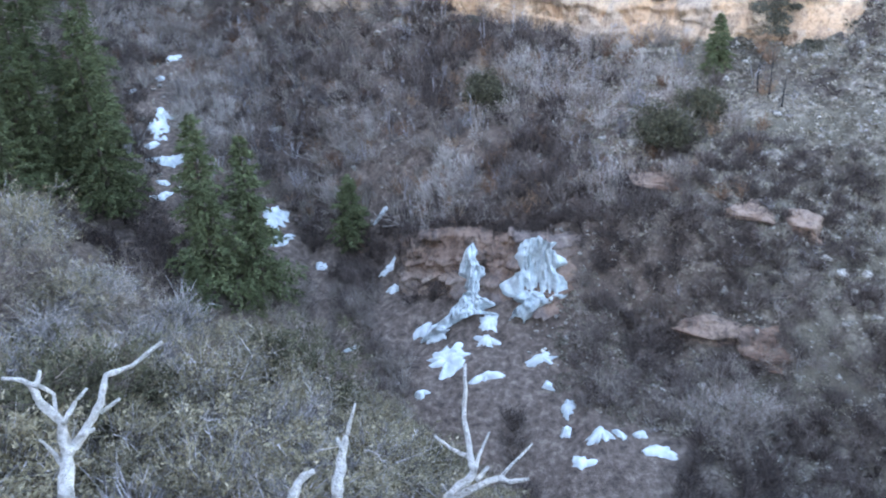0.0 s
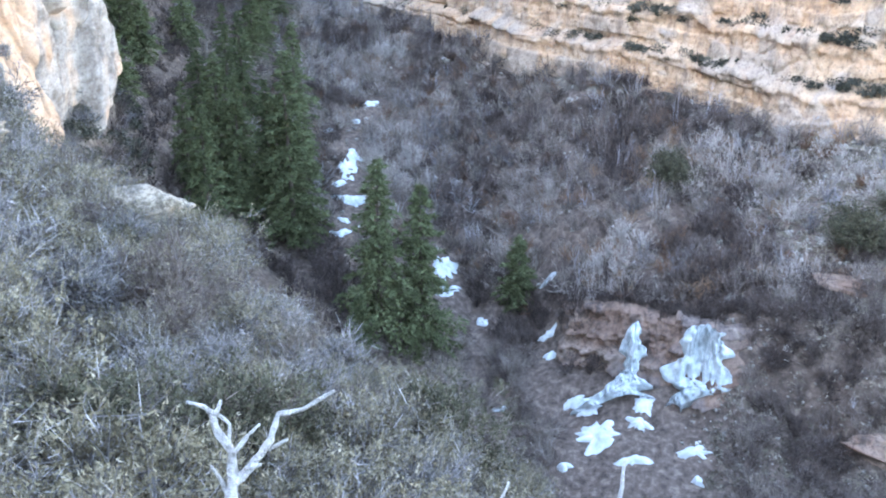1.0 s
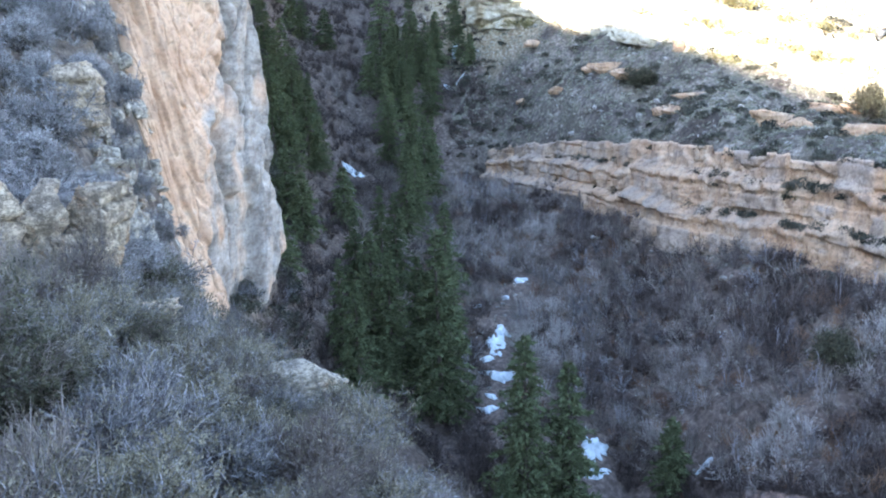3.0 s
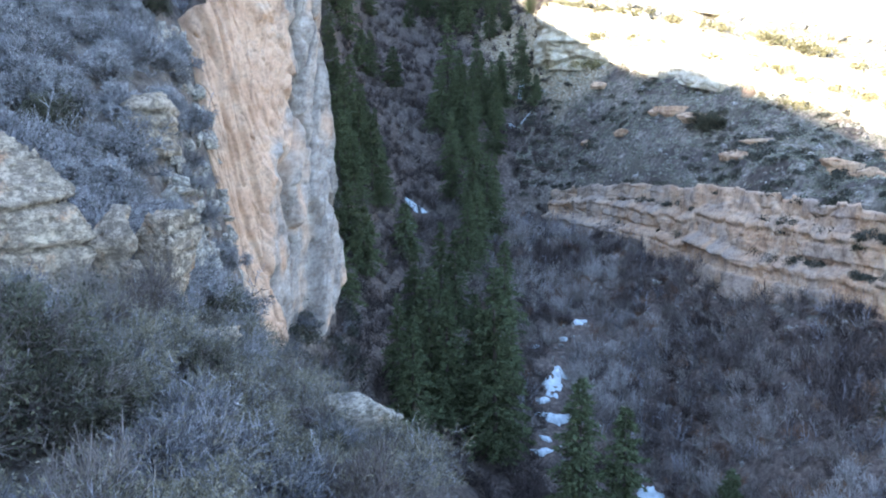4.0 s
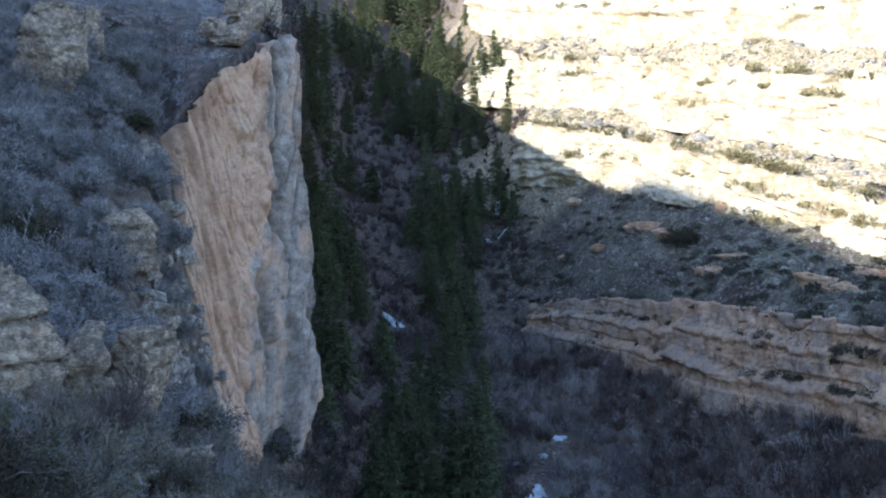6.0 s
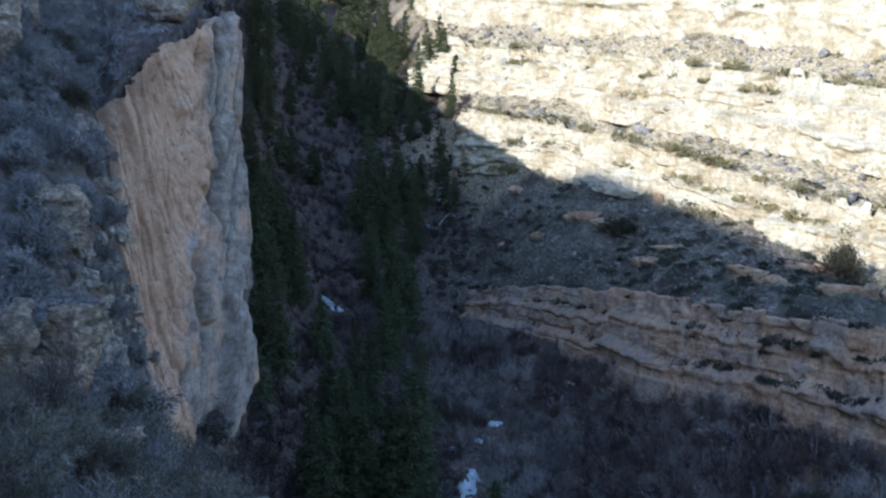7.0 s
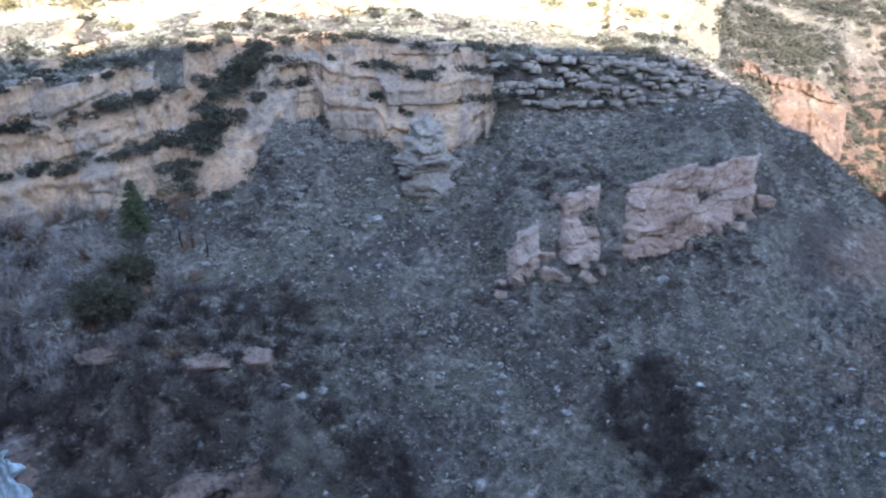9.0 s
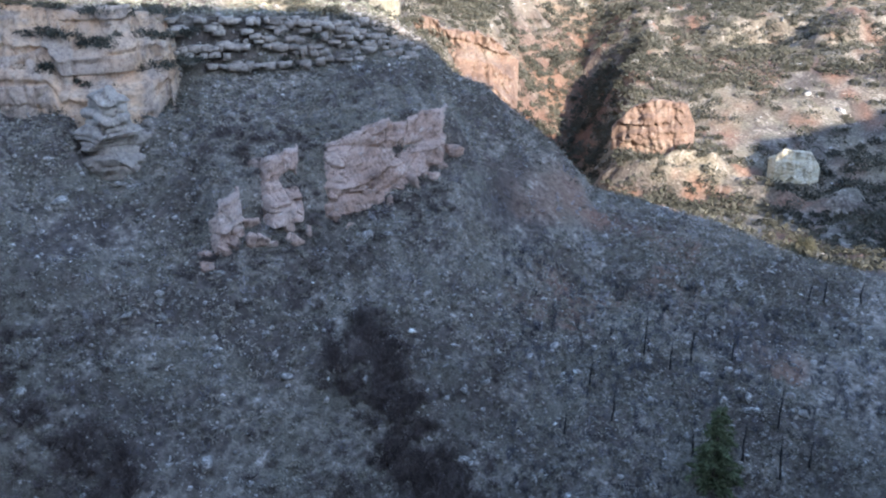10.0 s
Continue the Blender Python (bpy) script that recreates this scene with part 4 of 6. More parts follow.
def rock_shape(seed, size, cuts=18, level=4, rough=0.075, beds=5):
    """A broken block of rock: a rounded box cut by planes, notched along its beds, then chipped and roughened. Base near z = 0."""
    r = np.random.default_rng(seed)
    bm = bmesh.new()
    bmesh.ops.create_icosphere(bm, subdivisions=level, radius=1.0)
    v = np.array([q.co[:] for q in bm.verts])
    f = np.array([[q.index for q in g.verts] for g in bm.faces])
    bm.free()
    v = v / np.maximum(np.abs(v).max(1, keepdims=True), 1e-6) * 0.93 + v * 0.1
    for _ in range(cuts):
        n = unit(r.normal(size=3) * (1, 1, 0.7))
        lim = r.uniform(0.55, 1.02)
        over = np.maximum(v @ n - lim, 0)
        v = v - over[:, None] * n
    h = v[:, 2] * beds * 0.5 + 0.5 * vnoise(v[:, 0] * 1.5 + seed, v[:, 1] * 1.5, 0, seed)
    lay = np.floor(h).astype(np.int64)
    gap = np.minimum(h - lay, 1 - (h - lay))
    push = 1 + 0.34 * (lattice(lay, lay * 0 + seed, lay * 0, 3) - 0.5) - (0.08 + 0.26 * lattice(lay, lay * 0 + seed, lay * 0, 7)) * np.exp(-(gap / 0.07) ** 2)
    v = v * np.stack([push, push, np.ones_like(push)], -1)
    v = v * (1 + rough * fbm(v[:, 0] * 2.2 + seed, v[:, 1] * 2.2, v[:, 2] * 2.2, 5, seed, 0.6)[:, None])
    chip = fbm(v[:, 0] * 1.7 + seed, v[:, 1] * 1.7, v[:, 2] * 1.7, 5, seed + 3, 0.65)
    v = v * (1 - 0.15 * np.exp(-(chip / 0.05) ** 2) - 0.05 * np.abs(fbm(v[:, 0] * 5 + seed, v[:, 1] * 5, v[:, 2] * 9, 3, seed + 5, 0.7)))[:, None]
    v[:, 2] = np.maximum(v[:, 2], -0.6) + 0.5
    return v * np.array(size) * 0.55, f


def scattered(seed, count, box, accept=None):
    """Bearings and distances spread evenly over the ground between two bearings and two lines."""
    r = np.random.default_rng(seed)
    b0, b1, near, far = box
    bs, dd = [], []
    while sum(len(q) for q in bs) < count:
        b = r.uniform(b1, b0, count)
        lo, hi = near(b), far(b)
        d = np.sqrt(r.uniform(0, 1, count)) * 400
        ok = (d > lo) & (d < hi)
        if accept is not None:
            ok &= accept(b, d, r)
        bs.append(b[ok])
        dd.append(d[ok])
    return np.concatenate(bs)[:count], np.concatenate(dd)[:count]


def places(b, d):
    a = np.radians(b)
    return np.stack([-d * np.sin(a), d * np.cos(a), land(b, d)], -1)


def brush(name, seed, at, size, height, twigs, width, mat, label, category, spread=0.8, tone=0.5):
    """Many bare shrubs in one mesh: every twig a sliver."""
    r = np.random.default_rng(seed)
    n = len(at)
    size, height = np.asarray(size)[:, None, None], np.asarray(height)[:, None, None]
    m1 = max(4, twigs // 5)
    d = r.normal(size=(n, m1, 3)) * (spread, spread, 0.25) + (0, 0, 0.9)
    d = unit(d) * r.uniform(0.55, 1.0, (n, m1, 1)) * np.concatenate([size, size, height], -1)
    foot = at[:, None] + r.normal(size=(n, m1, 3)) * (0.12, 0.12, 0.0) * size - (0, 0, 0.1)
    stems = slivers(foot.reshape(-1, 3), (foot + d).reshape(-1, 3), np.full(n * m1, width * 1.6), r)
    m2 = twigs - m1
    pick = r.integers(0, m1, (n, m2))
    f = r.uniform(0.25, 0.95, (n, m2, 1))
    base = np.take_along_axis(foot, pick[..., None], 1) + np.take_along_axis(d, pick[..., None], 1) * f
    e = unit(np.take_along_axis(d, pick[..., None], 1) + r.normal(size=(n, m2, 3)) * 0.9 * size) * r.uniform(0.15, 0.5, (n, m2, 1)) * size
    fine = slivers(base.reshape(-1, 3), (base + e).reshape(-1, 3), np.full(n * m2, width), r)
    v, f = joined([stems, fine])
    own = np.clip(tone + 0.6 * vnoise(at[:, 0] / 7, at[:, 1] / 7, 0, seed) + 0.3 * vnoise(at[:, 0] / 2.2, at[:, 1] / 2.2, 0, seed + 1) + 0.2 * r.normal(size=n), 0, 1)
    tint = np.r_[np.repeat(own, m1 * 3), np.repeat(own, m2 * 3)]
    return tagged(new(name, mesh_from(name, v, f, mat, tint=tint)), label, category, kind="stuff")


def leafy(name, seed, at, size, leaves, leaf, mat, label, category, flat=0.7):
    """Many small leafy clumps in one mesh."""
    r = np.random.default_rng(seed)
    n = len(at)
    d = r.normal(size=(n, leaves, 3))
    d = unit(d) * r.uniform(0.35, 1.0, (n, leaves, 1)) ** 0.5
    lump = 1 + 0.35 * vnoise(d[..., 0] * 2 + np.arange(n)[:, None] * 7.3, d[..., 1] * 2, d[..., 2] * 2, seed)
    own = np.clip(0.5 + 0.4 * vnoise(at[:, 0] / 6, at[:, 1] / 6, 0, seed) + 0.25 * r.normal(size=n), 0, 1)
    d = d * lump[..., None] * np.asarray(size)[:, None, None] * (1, 1, flat)
    d[..., 2] = np.abs(d[..., 2])
    p = (at[:, None] + d).reshape(-1, 3)
    v, f = leaf_tris(p, np.repeat(np.asarray(leaf) * np.ones(n), leaves) * r.uniform(0.6, 1.4, n * leaves), r, np.array((0, 0, 0.4)))
    return tagged(new(name, mesh_from(name, v, f, mat, tint=np.repeat(own, leaves * 3))), label, category, kind="stuff")


def stones(name, seed, at, size, mat, label):
    """Many loose stones in one mesh, each an angular lump of 20 triangles."""
    r = np.random.default_rng(seed)
    bm = bmesh.new()
    bmesh.ops.create_icosphere(bm, subdivisions=1, radius=1.0)
    v = np.array([q.co[:] for q in bm.verts])
    f = np.array([[q.index for q in g.verts] for g in bm.faces])
    bm.free()
    n = len(at)
    w = v[None] * r.uniform(0.4, 1.3, (n, len(v), 1)) * r.uniform(0.5, 1.5, (n, 1, 3)) * np.asarray(size)[:, None, None]
    ang = r.uniform(0, 6.3, n)
    c, s = np.cos(ang)[:, None], np.sin(ang)[:, None]
    w = np.stack([w[..., 0] * c - w[..., 1] * s, w[..., 0] * s + w[..., 1] * c, w[..., 2] * 0.75], -1)
    p = (at[:, None] + w + np.array((0, 0, 0.12)) * np.asarray(size)[:, None, None]).reshape(-1, 3)
    g = (f[None] + (np.arange(n) * len(v))[:, None, None]).reshape(-1, 3)
    return tagged(new(name, mesh_from(name, p, g, mat)), label, "stones", kind="stuff")
# old snow along the creek: bearing, distance, width, depth
SNOW = ((17.7, 82, 1.9, 2.6), (17.6, 77, 2.9, 1.3), (17.2, 84.2, 1.2, 1.4), (18.2, 79.6, 1.1, 1.0), (16.0, 96.5, 1.4, 1.0), (18.2, 71, 1.6, 1.3), (18.7, 89.5, 1.2, 0.6), (18.0, 73.5, 1.0, 0.6), (17.0, 92, 0.9, 0.6),
        (11.4, 67.8, 2.0, 1.7), (11.1, 66.0, 2.2, 1.2), (8.7, 63, 1.1, 1.0), (4.1, 64.8, 1.1, 0.5), (4.0, 59.5, 1.1, 0.6), (3.6, 57.3, 1.0, 0.8), (26.4, 128, 3.8, 2.4), (26.6, 119, 1.8, 4.5),
        (0.0, 48.6, 2.2, 1.7), (-2.8, 46.6, 1.9, 0.8), (-3.0, 49.4, 1.6, 0.8), (-7.0, 47.6, 1.7, 0.9), (-9.1, 43.8, 0.9, 1.4), (-9.0, 42.4, 0.6, 0.9), (-11.8, 41.5, 1.6, 1.0), (-10.4, 40, 1.2, 0.9), (-16.5, 41, 1.6, 0.9),
        (-14.6, 42, 0.9, 0.6), (-13.2, 41.8, 0.8, 0.4), (19.7, 166, 1.4, 3), (19.9, 158, 3.4, 1.4), (7.0, 52, 1.1, 0.8), (2.2, 46.5, 0.9, 0.6), (-7.5, 45.6, 0.8, 0.5),
        (0.6, 51.2, 1.8, 1.2), (-3.2, 50.6, 1.2, 1.0), (1.8, 52.0, 1.2, 0.9), (-0.6, 48.9, 1.0, 0.7))
# the frozen falls and the firs stand in open ground too
OPEN = [(q[0], q[1], q[2]) for q in SNOW] + [(-1.5, 52, 5.0), (-6.3, 52, 5.0)]


def clear(b, d):
    """False in front of the snow and ice, where the brush stands open."""
    ok = np.ones(len(b), bool)
    for sb, sd, wide in OPEN:
        half = np.degrees(0.55 * wide / sd) + 0.25
        ok &= ~((np.abs(b - sb) < half) & (d > sd - 7) & (d < sd + 2))
    return ok


# ---------------------------------------------------------------- brush, tufts and stones on the slopes
def dist(name, more=0.0):
    return lambda b: line(name, b)[0] + more


def patchy(scale, seed, level):
    def ok(b, d, r):
        a = np.radians(b)
        return vnoise(-d * np.sin(a) / scale, d * np.cos(a) / scale, 0, seed) + r.normal(size=len(b)) * 0.25 > level
    return ok


def fading(edge, width):
    """Keeps more of the bearings to the left of an edge."""
    return lambda b, d, r: r.random(len(b)) < np.clip((b - edge) / width + 0.5, 0, 1)


r6 = np.random.default_rng(61)
b, d = scattered(1, 1900, (27, -26, dist("ledge", 0.5), dist("foot", -1)), lambda b, d, r: fading(-13, 14)(b, d, r) & clear(b, d))
brush("bare_brush", 2, places(b, d), r6.uniform(0.9, 1.9, len(b)), r6.uniform(1.2, 2.9, len(b)), 170, 0.048, M_BRUSH, "leafless brown and grey brush covering the canyon side", "brush", tone=0.5)
b, d = scattered(41, 140, (24, -16, dist("ledge", 2), dist("foot", -1)), lambda b, d, r: clear(b, d))
brush("bare_trees", 42, places(b, d), r6.uniform(0.9, 1.9, len(b)), r6.uniform(1.8, 3.8, len(b)), 80, 0.06, M_GREYBRUSH, "slender leafless grey trees above the brush", "trees", spread=0.9, tone=0.25)
b, d = scattered(43, 420, (24, -22, dist("ledge", 1), dist("foot", 0)), lambda b, d, r: clear(b, d))
brush("rusty_brush", 44, places(b, d), r6.uniform(0.7, 1.5, len(b)), r6.uniform(1.0, 2.0, len(b)), 180, 0.035, M_RUST, "rust-brown brush with dead leaves", "brush")
b, d = scattered(47, 130, (6, -13, dist("ledge", -0.3), dist("ledge", 3.5)))
brush("ledge_brush", 48, places(b, d), r6.uniform(0.7, 1.3, len(b)), r6.uniform(0.9, 2.0, len(b)), 220, 0.03, M_BRUSH, "dark leafless brush hanging over the creek ledge", "brush", tone=-0.15)
b, d = scattered(3, 1000, (20, -34, dist("creek", -16), dist("ledge", 1)), lambda b, d, r: clear(b, d))
brush("creek_brush", 4, places(b, d), r6.uniform(0.8, 1.6, len(b)), r6.uniform(0.9, 2.2, len(b)), 180, 0.034, M_BRUSH, "leafless brown thicket along the creek", "brush", tone=0.12)
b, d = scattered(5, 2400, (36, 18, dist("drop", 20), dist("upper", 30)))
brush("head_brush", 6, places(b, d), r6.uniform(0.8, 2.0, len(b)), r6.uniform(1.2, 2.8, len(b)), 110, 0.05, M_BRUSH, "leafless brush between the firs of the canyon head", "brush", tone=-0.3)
def gully(b, d, r):
    mid = np.interp(d, (43, 46, 49, 52, 57), (-59, -57.5, -54, -52.2, -50.6))
    streak = np.abs(b - mid) + 0.7 * r.normal(size=len(b)) < np.interp(d, (46, 50, 57), (2.4, 2.2, 0.9))
    return streak | (np.hypot((b + 48.9) / 1.5, (d - 54) / 1.5) + 0.3 * r.normal(size=len(b)) < 1)


b, d = scattered(7, 210, (-45, -61, lambda b: 43 + 0 * b, lambda b: 58 + 0 * b), gully)
brush("gully_brush", 8, places(b, d), r6.uniform(0.6, 1.4, len(b)), r6.uniform(0.8, 1.8, len(b)), 200, 0.03, M_BRUSH, "dark leafless brush in a gully", "brush", tone=-0.4)
b, d = scattered(45, 700, (-60, -88, lambda b: 44 + 0 * b, lambda b: 70 + 0 * b), patchy(6, 77, -0.6))
brush("charred_brush", 46, places(b, d), r6.uniform(0.4, 0.9, len(b)), r6.uniform(0.5, 1.3, len(b)), 60, 0.022, M_CHAR, "thin charred brush around the burnt snags", "brush", spread=0.5)
b, d = scattered(53, 260, (-13, -28, dist("creek", -3), dist("ledge", 9)), patchy(5, 33, -0.2))
brush("slab_brush", 54, places(b, d), r6.uniform(0.6, 1.2, len(b)), r6.uniform(0.7, 1.7, len(b)), 180, 0.026, M_BRUSH, "dark leafless brush round the sandstone slabs", "brush", tone=-0.15)
b, d = scattered(55, 520, (-18, -60, dist("creek", 0), dist("foot", -3)), patchy(7, 35, 0.25))
brush("scree_brush", 56, places(b, d), r6.uniform(0.5, 1.1, len(b)), r6.uniform(0.4, 1.1, len(b)), 120, 0.03, M_BRUSH, "patches of low brown brush on the scree", "brush", tone=-0.05)
b, d = scattered(9, 900, (-12, -90, dist("creek", -8), dist("top", 2)))
brush("grey_brush", 10, places(b, d), r6.uniform(0.4, 0.9, len(b)), r6.uniform(0.5, 1.3, len(b)), 60, 0.02, M_GREYBRUSH, "thin grey leafless bushes on the scree", "brush")

b, d = scattered(11, 19000, (-8, -90, dist("creek", -8), dist("top", 1)), patchy(9, 5, -0.5))
leafy("low_brush", 12, places(b, d), r6.uniform(0.15, 0.5, len(b)), 15, 0.2, M_TUFT, "low grey-green sage and grass tufts on the scree", "grass")
b, d = scattered(13, 7000, (20, -53, dist("top", 0.5), dist("bench", 0)))
leafy("bench_brush", 14, places(b, d), r6.uniform(0.15, 0.5, len(b)), 15, 0.24, M_BENCH, "low grey-green sage and grass tufts on the bench", "grass")
b, d = scattered(15, 2600, (22, -52, dist("upper", 0.5), dist("skyline", -20)), patchy(10, 8, 0.0))
leafy("terrace_brush", 16, places(b, d), r6.uniform(0.3, 1.1, len(b)), 30, 0.24, M_TERRACE, "yellow-green bushes on the sunlit terraces", "brush")
b, d = scattered(17, 620, (20, -53, dist("foot", 0), dist("upper", 3)), patchy(8, 9, 0.1))
leafy("ledge_bushes", 18, places(b, d), r6.uniform(0.4, 1.1, len(b)), 150, 0.28, M_EVERGREEN, "dark evergreen bushes along the ledges", "brush")
b, d = scattered(19, 5200, (-52.5, -92, dist("upper", -5), dist("skyline", -10)), patchy(26, 10, -0.45))
leafy("far_brush", 20, places(b, d), r6.uniform(0.8, 2.5, len(b)), 70, 0.6, M_EVERGREEN, "dark scrub on the far hillside", "brush")
b, d = scattered(57, 1500, (-58, -92, dist("top", 3), dist("upper", 0)))
leafy("valley_brush", 58, places(b, d), r6.uniform(0.5, 1.4, len(b)), 60, 0.45, M_EVERGREEN, "dark scrub on the valley floor behind the ridge", "brush")
b, d = scattered(21, 5000, (-53, -92, dist("upper", -5), dist("skyline", -10)))
leafy("far_grass", 22, places(b, d), r6.uniform(0.3, 0.8, len(b)), 10, 0.3, M_TUFT, "dry grass and sage on the far hillside", "grass")

rb = np.random.default_rng(91)
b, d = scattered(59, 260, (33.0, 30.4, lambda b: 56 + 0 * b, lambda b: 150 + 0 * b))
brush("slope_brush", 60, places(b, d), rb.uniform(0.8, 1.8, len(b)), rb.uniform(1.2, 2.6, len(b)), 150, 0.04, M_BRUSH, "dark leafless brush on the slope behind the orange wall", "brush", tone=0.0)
b, d = scattered(63, 160, (33.0, 30.2, lambda b: 56 + 0 * b, lambda b: 150 + 0 * b))
leafy("slope_bushes", 64, places(b, d), rb.uniform(0.6, 1.5, len(b)), 150, 0.3, M_EVERGREEN, "dark bushes on the slope behind the orange wall", "brush")
b, d = scattered(65, 260, (-57, -68, lambda b: 160 + 0 * b, lambda b: 235 + 0 * b))
leafy("ravine_brush", 66, places(b, d), rb.uniform(0.9, 2.2, len(b)), 120, 0.6, M_EVERGREEN, "dark scrub round the red ravine", "brush")
b, d = scattered(49, 150, (36.2, 30.6, lambda b: 41 + 0 * b, lambda b: line("foot", b)[0] + 0.8))
leafy("wall_bushes", 50, places(b, d), rb.uniform(0.3, 0.8, len(b)), 170, 0.16, M_EVERGREEN, "dark bushes on the bank below the orange wall", "brush")
b, d = scattered(51, 200, (36.2, 30.4, lambda b: 40 + 0 * b, lambda b: line("foot", b)[0] + 0.5))
brush("bank_brush", 52, places(b, d), rb.uniform(0.5, 1.1, len(b)), rb.uniform(0.7, 1.6, len(b)), 160, 0.022, M_GREYBRUSH, "grey leafless brush on the bank below the orange wall", "brush", tone=0.1)


b, d = scattered(67, 2200, (62, 31.9, lambda b: np.where(b < 41.5, line("top", b)[0] + 0.3, 50), lambda b: 150 + 0 * b), patchy(5, 37, -0.5))
brush("plateau_brush", 68, places(b, d), rb.uniform(0.6, 1.3, len(b)), rb.uniform(0.5, 1.2, len(b)), 90, 0.03, M_GREYBRUSH, "grey leafless brush on the plateau above the orange wall", "brush", tone=0.8)
b, d = scattered(69, 1300, (62, 31.9, lambda b: np.where(b < 41.5, line("top", b)[0] + 0.3, 50), lambda b: 150 + 0 * b), patchy(6, 39, -0.2))
leafy("plateau_sage", 70, places(b, d), rb.uniform(0.4, 1.1, len(b)), 120, 0.14, M_SAGE, "grey sage on the plateau above the orange wall", "brush")
b, d = scattered(81, 800, (32, 18, lambda b: 215 + 0 * b, lambda b: 345 + 0 * b))
leafy("hilltop_brush", 82, places(b, d), rb.uniform(0.6, 1.8, len(b)), 60, 0.5, M_TERRACE, "olive scrub on the sunlit slope above the canyon head", "brush")
b, d = scattered(71, 90, (23, -20, dist("ledge", 3), dist("foot", -2)), lambda b, d, r: clear(b, d))
brush("pale_saplings", 72, places(b, d), rb.uniform(0.9, 1.8, len(b)), rb.uniform(2.0, 4.2, len(b)), 26, 0.05, M_GREYBRUSH, "slender pale bare saplings standing over the brush", "trees", spread=0.55, tone=0.9)
b, d = scattered(73, 520, (24, -18, dist("ledge", 0.5), dist("foot", -1)), lambda b, d, r: patchy(7, 41, 0.15)(b, d, r) & clear(b, d))
brush("dark_brush", 74, places(b, d), rb.uniform(0.9, 1.7, len(b)), rb.uniform(1.2, 2.4, len(b)), 200, 0.045, M_BRUSH, "dark maroon-brown leafless thickets", "brush", tone=-0.12)


def ledge_blocks(seed, b0, b1, count, label):
    """Rows of broken blocks along the beds of a steep slope, in one mesh."""
    r = np.random.default_rng(seed)
    level = r.choice((0.1, 0.27, 0.42, 0.58, 0.74, 0.9), count) + 0.035 * r.normal(size=count)
    b = r.uniform(b1, b0, count)
    keep = vnoise(b * 0.9, level * 17, 0, seed) > -0.25
    b, level = b[keep], level[keep]
    (fd, fz), (td, tz) = line("foot", b), line("top", b)
    d, z = fd + (td - fd) * level, fz + (tz - fz) * level + 0.12 * vnoise(b * 0.8, level * 9, 0, seed + 1)
    n = len(b)
    box = np.array([(x, y, w) for x in (-1, 1) for y in (-1, 1) for w in (-1, 1)], float)
    size = np.stack([r.uniform(0.12, 0.6, n), r.uniform(0.4, 0.8, n), r.uniform(0.08, 0.3, n)], -1)
    v = box[None] * size[:, None] * r.uniform(0.72, 1.15, (n, 8, 3))
    a = np.radians(b) + r.normal(size=n) * 0.4
    c, q = np.cos(a)[:, None], np.sin(a)[:, None]
    v = np.stack([v[..., 0] * c - v[..., 1] * q, v[..., 0] * q + v[..., 1] * c, v[..., 2]], -1)
    v = v + np.stack([-(d - 0.25) * np.sin(np.radians(b)), (d - 0.25) * np.cos(np.radians(b)), z], -1)[:, None]
    quads = np.array([(0, 1, 3, 2), (4, 6, 7, 5), (0, 4, 5, 1), (2, 3, 7, 6), (0, 2, 6, 4), (1, 5, 7, 3)])
    f = (quads[None] + (np.arange(n) * 8)[:, None, None]).reshape(-1, 4)
    tagged(new("ledge_blocks", mesh_from("ledge_blocks", v.reshape(-1, 3), f, M_LEDGE)), label, "rock", kind="stuff")


ledge_blocks(77, -39.5, -54.0, 330, "rows of broken grey-white limestone blocks on the slope")


def on_steps(low, high, b0, b1, count, shares, out):
    b = rb.uniform(b1, b0, count)
    v = rb.choice(shares, count) + rb.normal(size=count) * 0.02
    (fd, fz), (td, tz) = line(low, b), line(high, b)
    d = fd + (td - fd) * v - out * (1 - v) - 1.0
    a = np.radians(b)
    return np.stack([-d * np.sin(a), d * np.cos(a), fz - 1.5 + (tz - fz + 1.7) * v - 0.1], -1)


at = on_steps("foot", "top", 17, -41, 360, (0.04, 0.43, 0.45, 0.75, 0.77, 1.0), 2.4)
q = rb.uniform(0, 1, 70)
b = -20.5 - 5.5 * q + 0.5 * rb.normal(size=70)
(fd, fz), (td, tz) = line("foot", b), line("top", b)
v = np.clip(0.1 + 0.95 * q + 0.06 * rb.normal(size=70), 0.02, 1.02)
a, d = np.radians(b), fd + (td - fd) * v - 2.3 * (1 - v) - 1.2
at = np.concatenate([at, np.stack([-d * np.sin(a), d * np.cos(a), fz + (tz - fz) * v - 0.2], -1)])
leafy("cliff_bushes", 92, at, rb.uniform(0.35, 1.1, len(at)), 170, 0.24, M_EVERGREEN, "dark bushes growing on the steps of the cliff", "brush")
at = np.concatenate([on_steps("bench", "upper", 18, -50, 380, (0.05, 0.52, 1.0), 0.8), on_steps("terrace", "crown", 20, -50, 420, (0.03, 0.37, 0.72, 1.0), 1.6), on_steps("crag", "cragtop", 20, -50, 60, (0.03, 0.52), 1.0)])
leafy("crag_bushes", 93, at, rb.uniform(0.5, 1.9, len(at)), 130, 0.38, M_TERRACE, "olive bushes growing on the sunlit cliffs", "brush")
b, d = scattered(31, 24000, (-6, -90, dist("creek", -6), dist("top", 2)), patchy(12, 14, -0.35))
stones("scree_stones", 32, places(b, d), np.clip(0.035 + 0.06 * r6.exponential(1.0, len(b)), 0.04, 0.6), M_STONE, "pale limestone rubble strewn over the scree")
